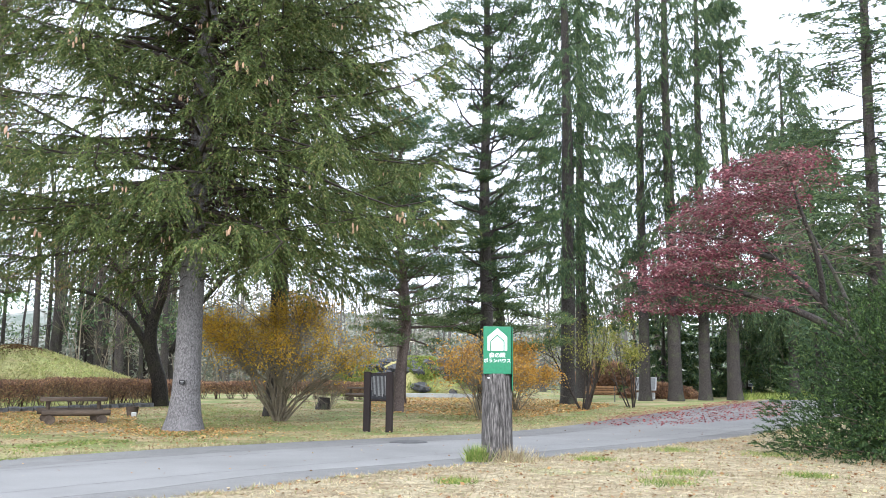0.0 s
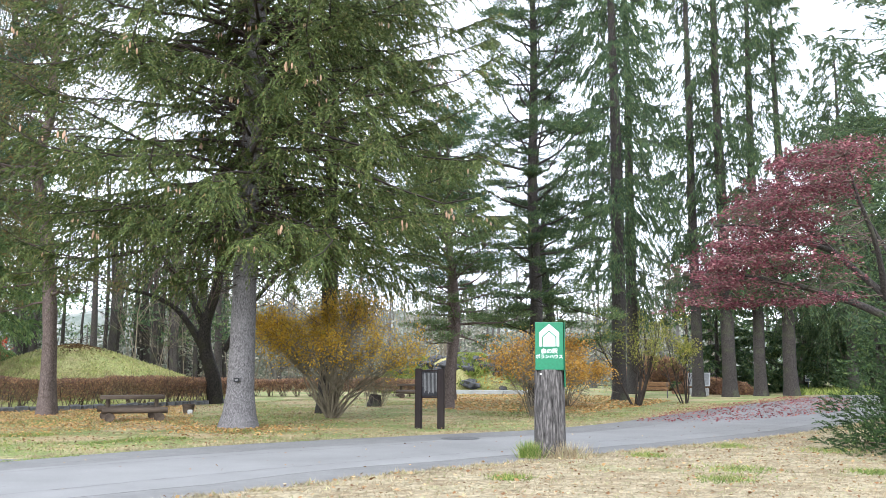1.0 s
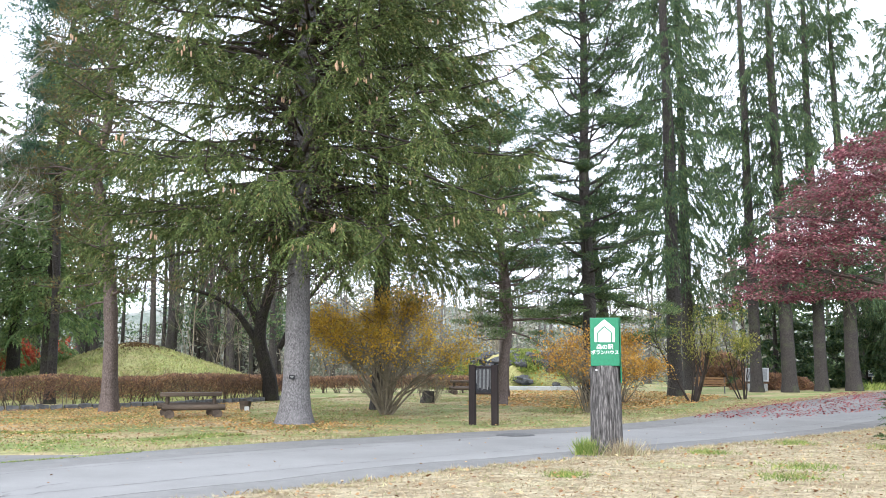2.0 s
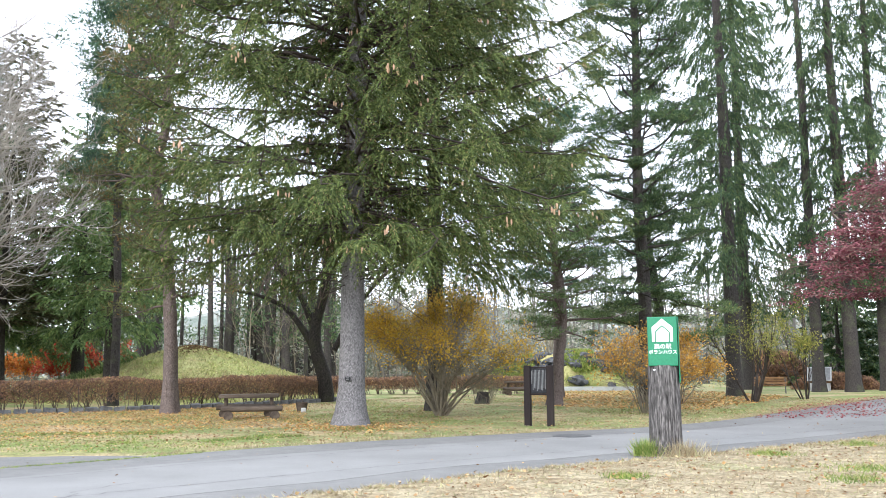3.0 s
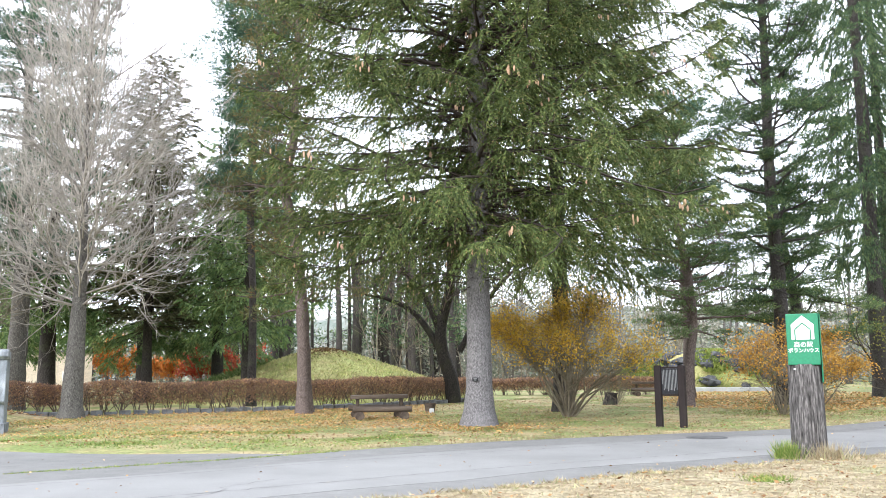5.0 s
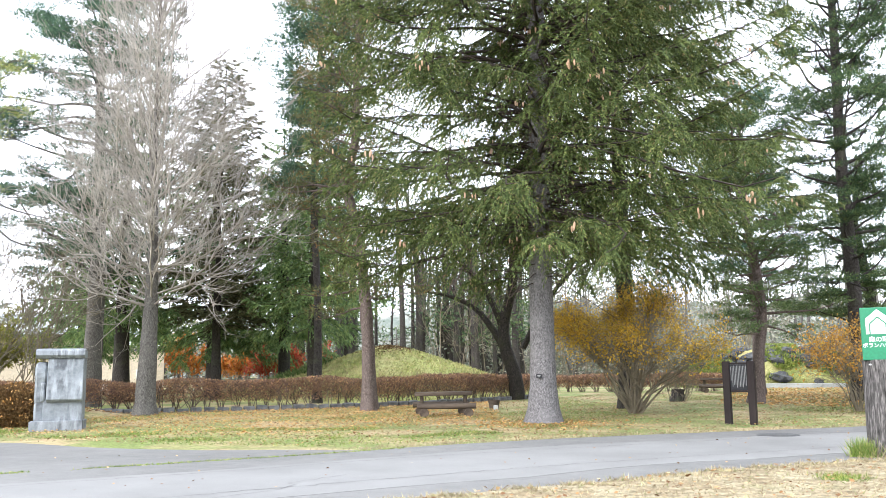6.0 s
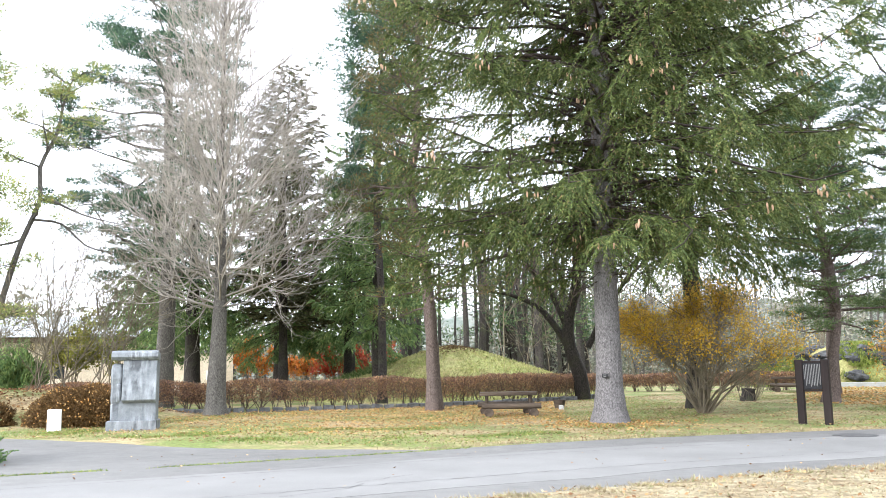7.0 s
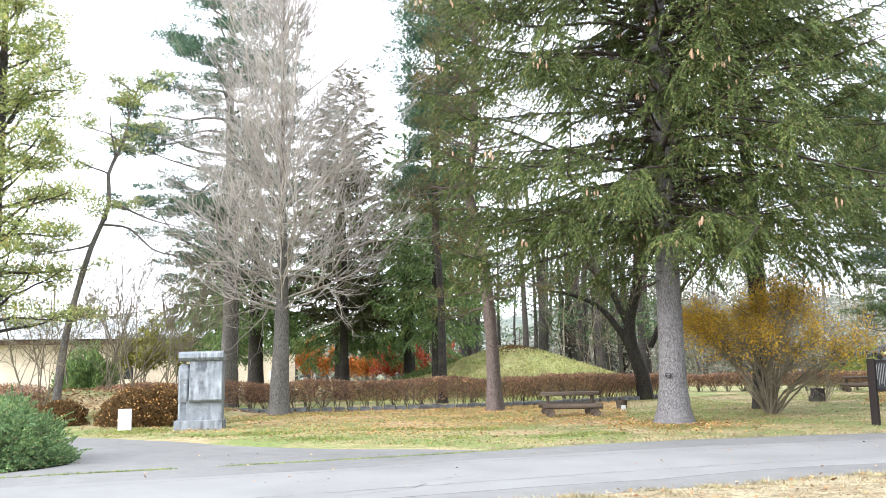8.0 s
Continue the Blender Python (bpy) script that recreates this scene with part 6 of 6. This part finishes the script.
wins = [(-1.3, 0.9, 1.2, 2.0), (4.2, 6.0, 1.2, 2.0)]
wall_with_windows("wall", 17.0, 3.5, wins, hs, Matrix.Identity(4), M["cream"])
part("wall", box_mesh("wall", (0.2, 7.6, 3.5), (-8.4, 4.0, 1.75), M["cream"], 0), hs)
part("wall", box_mesh("wall", (0.2, 7.6, 3.5), (8.4, 4.0, 1.75), M["cream"], 0), hs)
part("wall", box_mesh("wall", (17.0, 0.2, 3.5), (0, 7.9, 1.75), M["cream"], 0), hs)
for a_, b_, c_, d_ in wins:
    wn = part("window", box_mesh("window", (b_ - a_, 0.03, d_ - c_), ((a_ + b_) / 2, 0.12, (c_ + d_) / 2), M["glass"], 0), hs, "dark glazed window")
    for x0 in (a_, (a_ + b_) / 2, b_):
        part("frame", box_mesh("frame", (0.07, 0.07, d_ - c_), (x0, 0.07, (c_ + d_) / 2), M["eave"], 0), wn)
    for z0 in (c_, d_):
        part("frame", box_mesh("frame", (b_ - a_ + 0.06, 0.09, 0.07), ((a_ + b_) / 2, 0.07, z0), M["eave"], 0), wn)
part("eave", box_mesh("eave", (19.0, 10.0, 0.28), (0, 4.0, 3.66), M["eave"], 0.02), hs)
roof = prism("roof", [(-5.4, 3.82), (5.4, 3.82), (0, 5.4)], 19.4, M["roof"])
part("roof", roof, hs, m=pose(-9.7, 4.0, 0, 0, 0, -90))
gw = thing("garden_wall", -39.5, 43.2, 0, 38, "cream garden wall with tiled coping", "wall")
part("wall", box_mesh("wall", (4.6, 0.25, 2.7), (0, 0, 1.35), M["cream"], 0.01), gw)
part("meter_box", box_mesh("meter_box", (0.5, 0.2, 0.6), (0.9, -0.23, 1.25), M["white_paint"], 0.02), gw, "white meter box")
for k in range(18):
    tl_ = part("coping_tile", log_mesh("coping_tile", 0.5, 0.11, M["kerb_stone"], np.random.default_rng(3), "x", 1.0, 8) if k == 0 else tile_mesh, gw)
    tile_mesh = tl_.data
    tl_.matrix_local = pose(-2.2 + 0.26 * k, 0, 2.74, 0, 0, 90)
sh = thing("cycle_shelter", -40.5, 50.5, 0, 36, "small dark metal shelter behind the hedge", "shelter")
part("canopy", box_mesh("canopy", (4.2, 2.2, 0.16), (0, 0, 2.3), M["iron"], 0.02), sh)
for sx in (-1.9, -0.65, 0.65, 1.9):
    part("column", box_mesh("column", (0.09, 0.09, 2.3), (sx, -0.9, 1.12), M["iron"], 0), sh)
    part("column", box_mesh("column", (0.09, 0.09, 2.3), (sx, 0.9, 1.12), M["iron"], 0), sh)
for k in range(9):
    part("bar", box_mesh("bar", (0.04, 0.04, 1.2), (-1.7 + 0.42 * k, -0.9, 0.6), M["blue_metal"], 0), sh)

# autumn trees between the spruces
for x, y, h_, mat, sd, lb in [(-37.5, 46.0, 4.2, "orange", 1, "small maple with bright orange leaves"), (-34.0, 48.0, 3.8, "orange", 2, "small maple with orange leaves"),
                              (-31.0, 46.8, 3.8, "scarlet", 3, "small maple with scarlet leaves"), (-28.4, 46.6, 3.6, "scarlet", 4, "maple with red leaves beside the mound"),
                              (-35.8, 30.5, 4.8, "lime", 5, "yellow-green leaved shrub tree before the house")]:
    shrub("small_maple" if mat != "lime" else "lime_shrub", x, y, h_, 0.7, 6, M[mat], 0.16, 4, 200 + sd, lb, r=0.049, kids=(6, 4, 3), category="tree")
bush("evergreen_bush", -33.5, 25.5, 1.3, 1.3, 2.6, M["spruce_low"], 5000, 0.2, 0.09, 205, "dark evergreen bush by the house", rough=0.4)

# trees at the far corner beyond the juniper
pine("yellowing_conifer", -26.6, 16.4, [(0, 0, 0), (0.05, 0, 4), (0.0, 0.1, 9), (0.1, 0, 14), (0.1, 0, 17.5)], [0.26, 0.21, 0.16, 0.09, 0.03], M["olive"], M["dark_bark"], 210,
     "airy yellow-green conifer with mottled short sprays", [(2.5, 7, 30, 3.2, 0.15), (6.5, 12, 36, 3.1, 0.35), (11.5, 17.2, 24, 2.3, 0.55)], clump=0.5, per=125, needle=0.11, width=0.055, flat=0.55, pads=7)
RT = (0.58, 0.815)
crooked = [(0.0, 0), (0.25, 2.6), (0.55, 4.2), (0.95, 5.8), (1.5, 7.4), (1.45, 8.5), (1.95, 9.8), (2.1, 10.8), (2.5, 12.2)]
pine("crooked_pine", -26.2, 18.6, [(u * RT[0], u * RT[1], z) for u, z in crooked],
     [0.16, 0.12, 0.105, 0.09, 0.08, 0.07, 0.055, 0.04, 0.02], M["olive"], M["grey_bark"], 211, "crooked pine with long bare limbs and thin yellow-green tufts",
     [(8.4, 12.0, 10, 1.8, 0.3), (6.0, 8.0, 3, 2.2, -0.05)], clump=0.42, per=120, needle=0.12, width=0.035, pads=5)
limb_wood = Buf()
for pts in ([(1.3, 6.7), (2.2, 6.6), (3.0, 5.9), (3.9, 5.7), (4.6, 5.9)], [(1.5, 7.6), (2.3, 7.2), (3.1, 6.9), (4.2, 6.7)]):
    l_ = smooth_line([(u * RT[0], u * RT[1], z) for u, z in pts], 0.25)
    tube(limb_wood, l_, np.linspace(0.05, 0.015, len(l_)), 7)
    rl = np.random.default_rng(12)
    k = rl.integers(3, len(l_), 10)
    grow(rl, l_[k], np.c_[rl.normal(0, 0.5, (10, 2)), rl.uniform(0, 0.7, 10)], rl.uniform(0.4, 1.0, 10), np.full(10, 0.012), 3, [4, 3], [0.6, 0.6], wood=limb_wood, thin=0.006)
part("long_limb", limb_wood.mesh("long_limb", M["grey_bark"]), bpy.data.objects["crooked_pine"])

# small things beyond the spruces: a dark pole, a little notice and a pale path
pole = thing("pole", 16.4, 55.2, 0, 0, "slim dark green metal pole", "pole")
b = Buf()
tube(b, [(0, 0, 0), (0, 0, 0.05), (0, 0, 1.5), (0, 0, 2.9), (0, 0, 2.95)], [0.09, 0.075, 0.07, 0.065, 0.02], 12)
part("shaft", b.mesh("shaft", M["blue_metal"], True), pole)
part("cap", box_mesh("cap", (0.2, 0.2, 0.06), (0, 0, 2.96), M["blue_metal"], 0.02), pole)
nt = thing("small_notice", 21.7, 61.3, 0, -20, "small white and blue notice on a stake", "sign")
part("stake", box_mesh("stake", (0.06, 0.06, 0.9), (0, 0, 0.45), M["blue_metal"], 0.005), nt)
part("plate", box_mesh("plate", (0.4, 0.03, 0.45), (0, -0.05, 1.0), M["white_paint"], 0.005), nt)
part("band", box_mesh("band", (0.38, 0.006, 0.12), (0, -0.07, 0.88), M["blue_metal"], 0), nt)
tagged(new("far_path", fill_mesh("far_path", smooth_line([(19.0, 53.6), (27, 55.2), (38, 57), (38, 59), (27, 57.0), (19.6, 55.0), (19.0, 53.6)], 1.0)[:-1], 0.01, M["concrete"])), "pale gravel path leading off beyond the spruces", "path", kind="structure")

# wooded ridge far behind the park
bm = bmesh.new()
cols = []
for k in range(141):
    az = radians(-55 + k)
    hgt = float(np.interp(-55 + k, [-55, -15, 0, 20, 34, 45, 86], [9, 11, 13, 15, 9, 5, 5]))
    hgt *= 1 + 0.14 * noise.noise((k * 0.21, 0, 0)) + 0.10 * noise.noise((k * 0.9, 3, 0))
    col = []
    for r, f in ((165, -0.02), (168, 0.35), (174, 0.7), (182, 0.92), (190, 1.0), (205, 0.9), (230, -0.02)):
        rr = r + 3 * noise.noise((k * 0.7, r, 1))
        col.append(bm.verts.new((-math.sin(az) * rr, math.cos(az) * rr, hgt * f * (1 + 0.1 * noise.noise((k * 1.3, r * 0.3, 7))))))
    cols.append(col)
for c0, c1 in zip(cols, cols[1:]):
    for j in range(6):
        bm.faces.new((c0[j], c1[j], c1[j + 1], c0[j + 1]))
# the ridge's haze is only this greyed, lightened slope colour
ridge_mat = surface("hazed_wooded_slope", [(0.3, (0.10, 0.125, 0.10)), (0.5, (0.19, 0.205, 0.175)), (0.7, (0.30, 0.29, 0.26))], 0.22, 0.95, (1, 1, 1), 0.8, 0.8, 1.6)
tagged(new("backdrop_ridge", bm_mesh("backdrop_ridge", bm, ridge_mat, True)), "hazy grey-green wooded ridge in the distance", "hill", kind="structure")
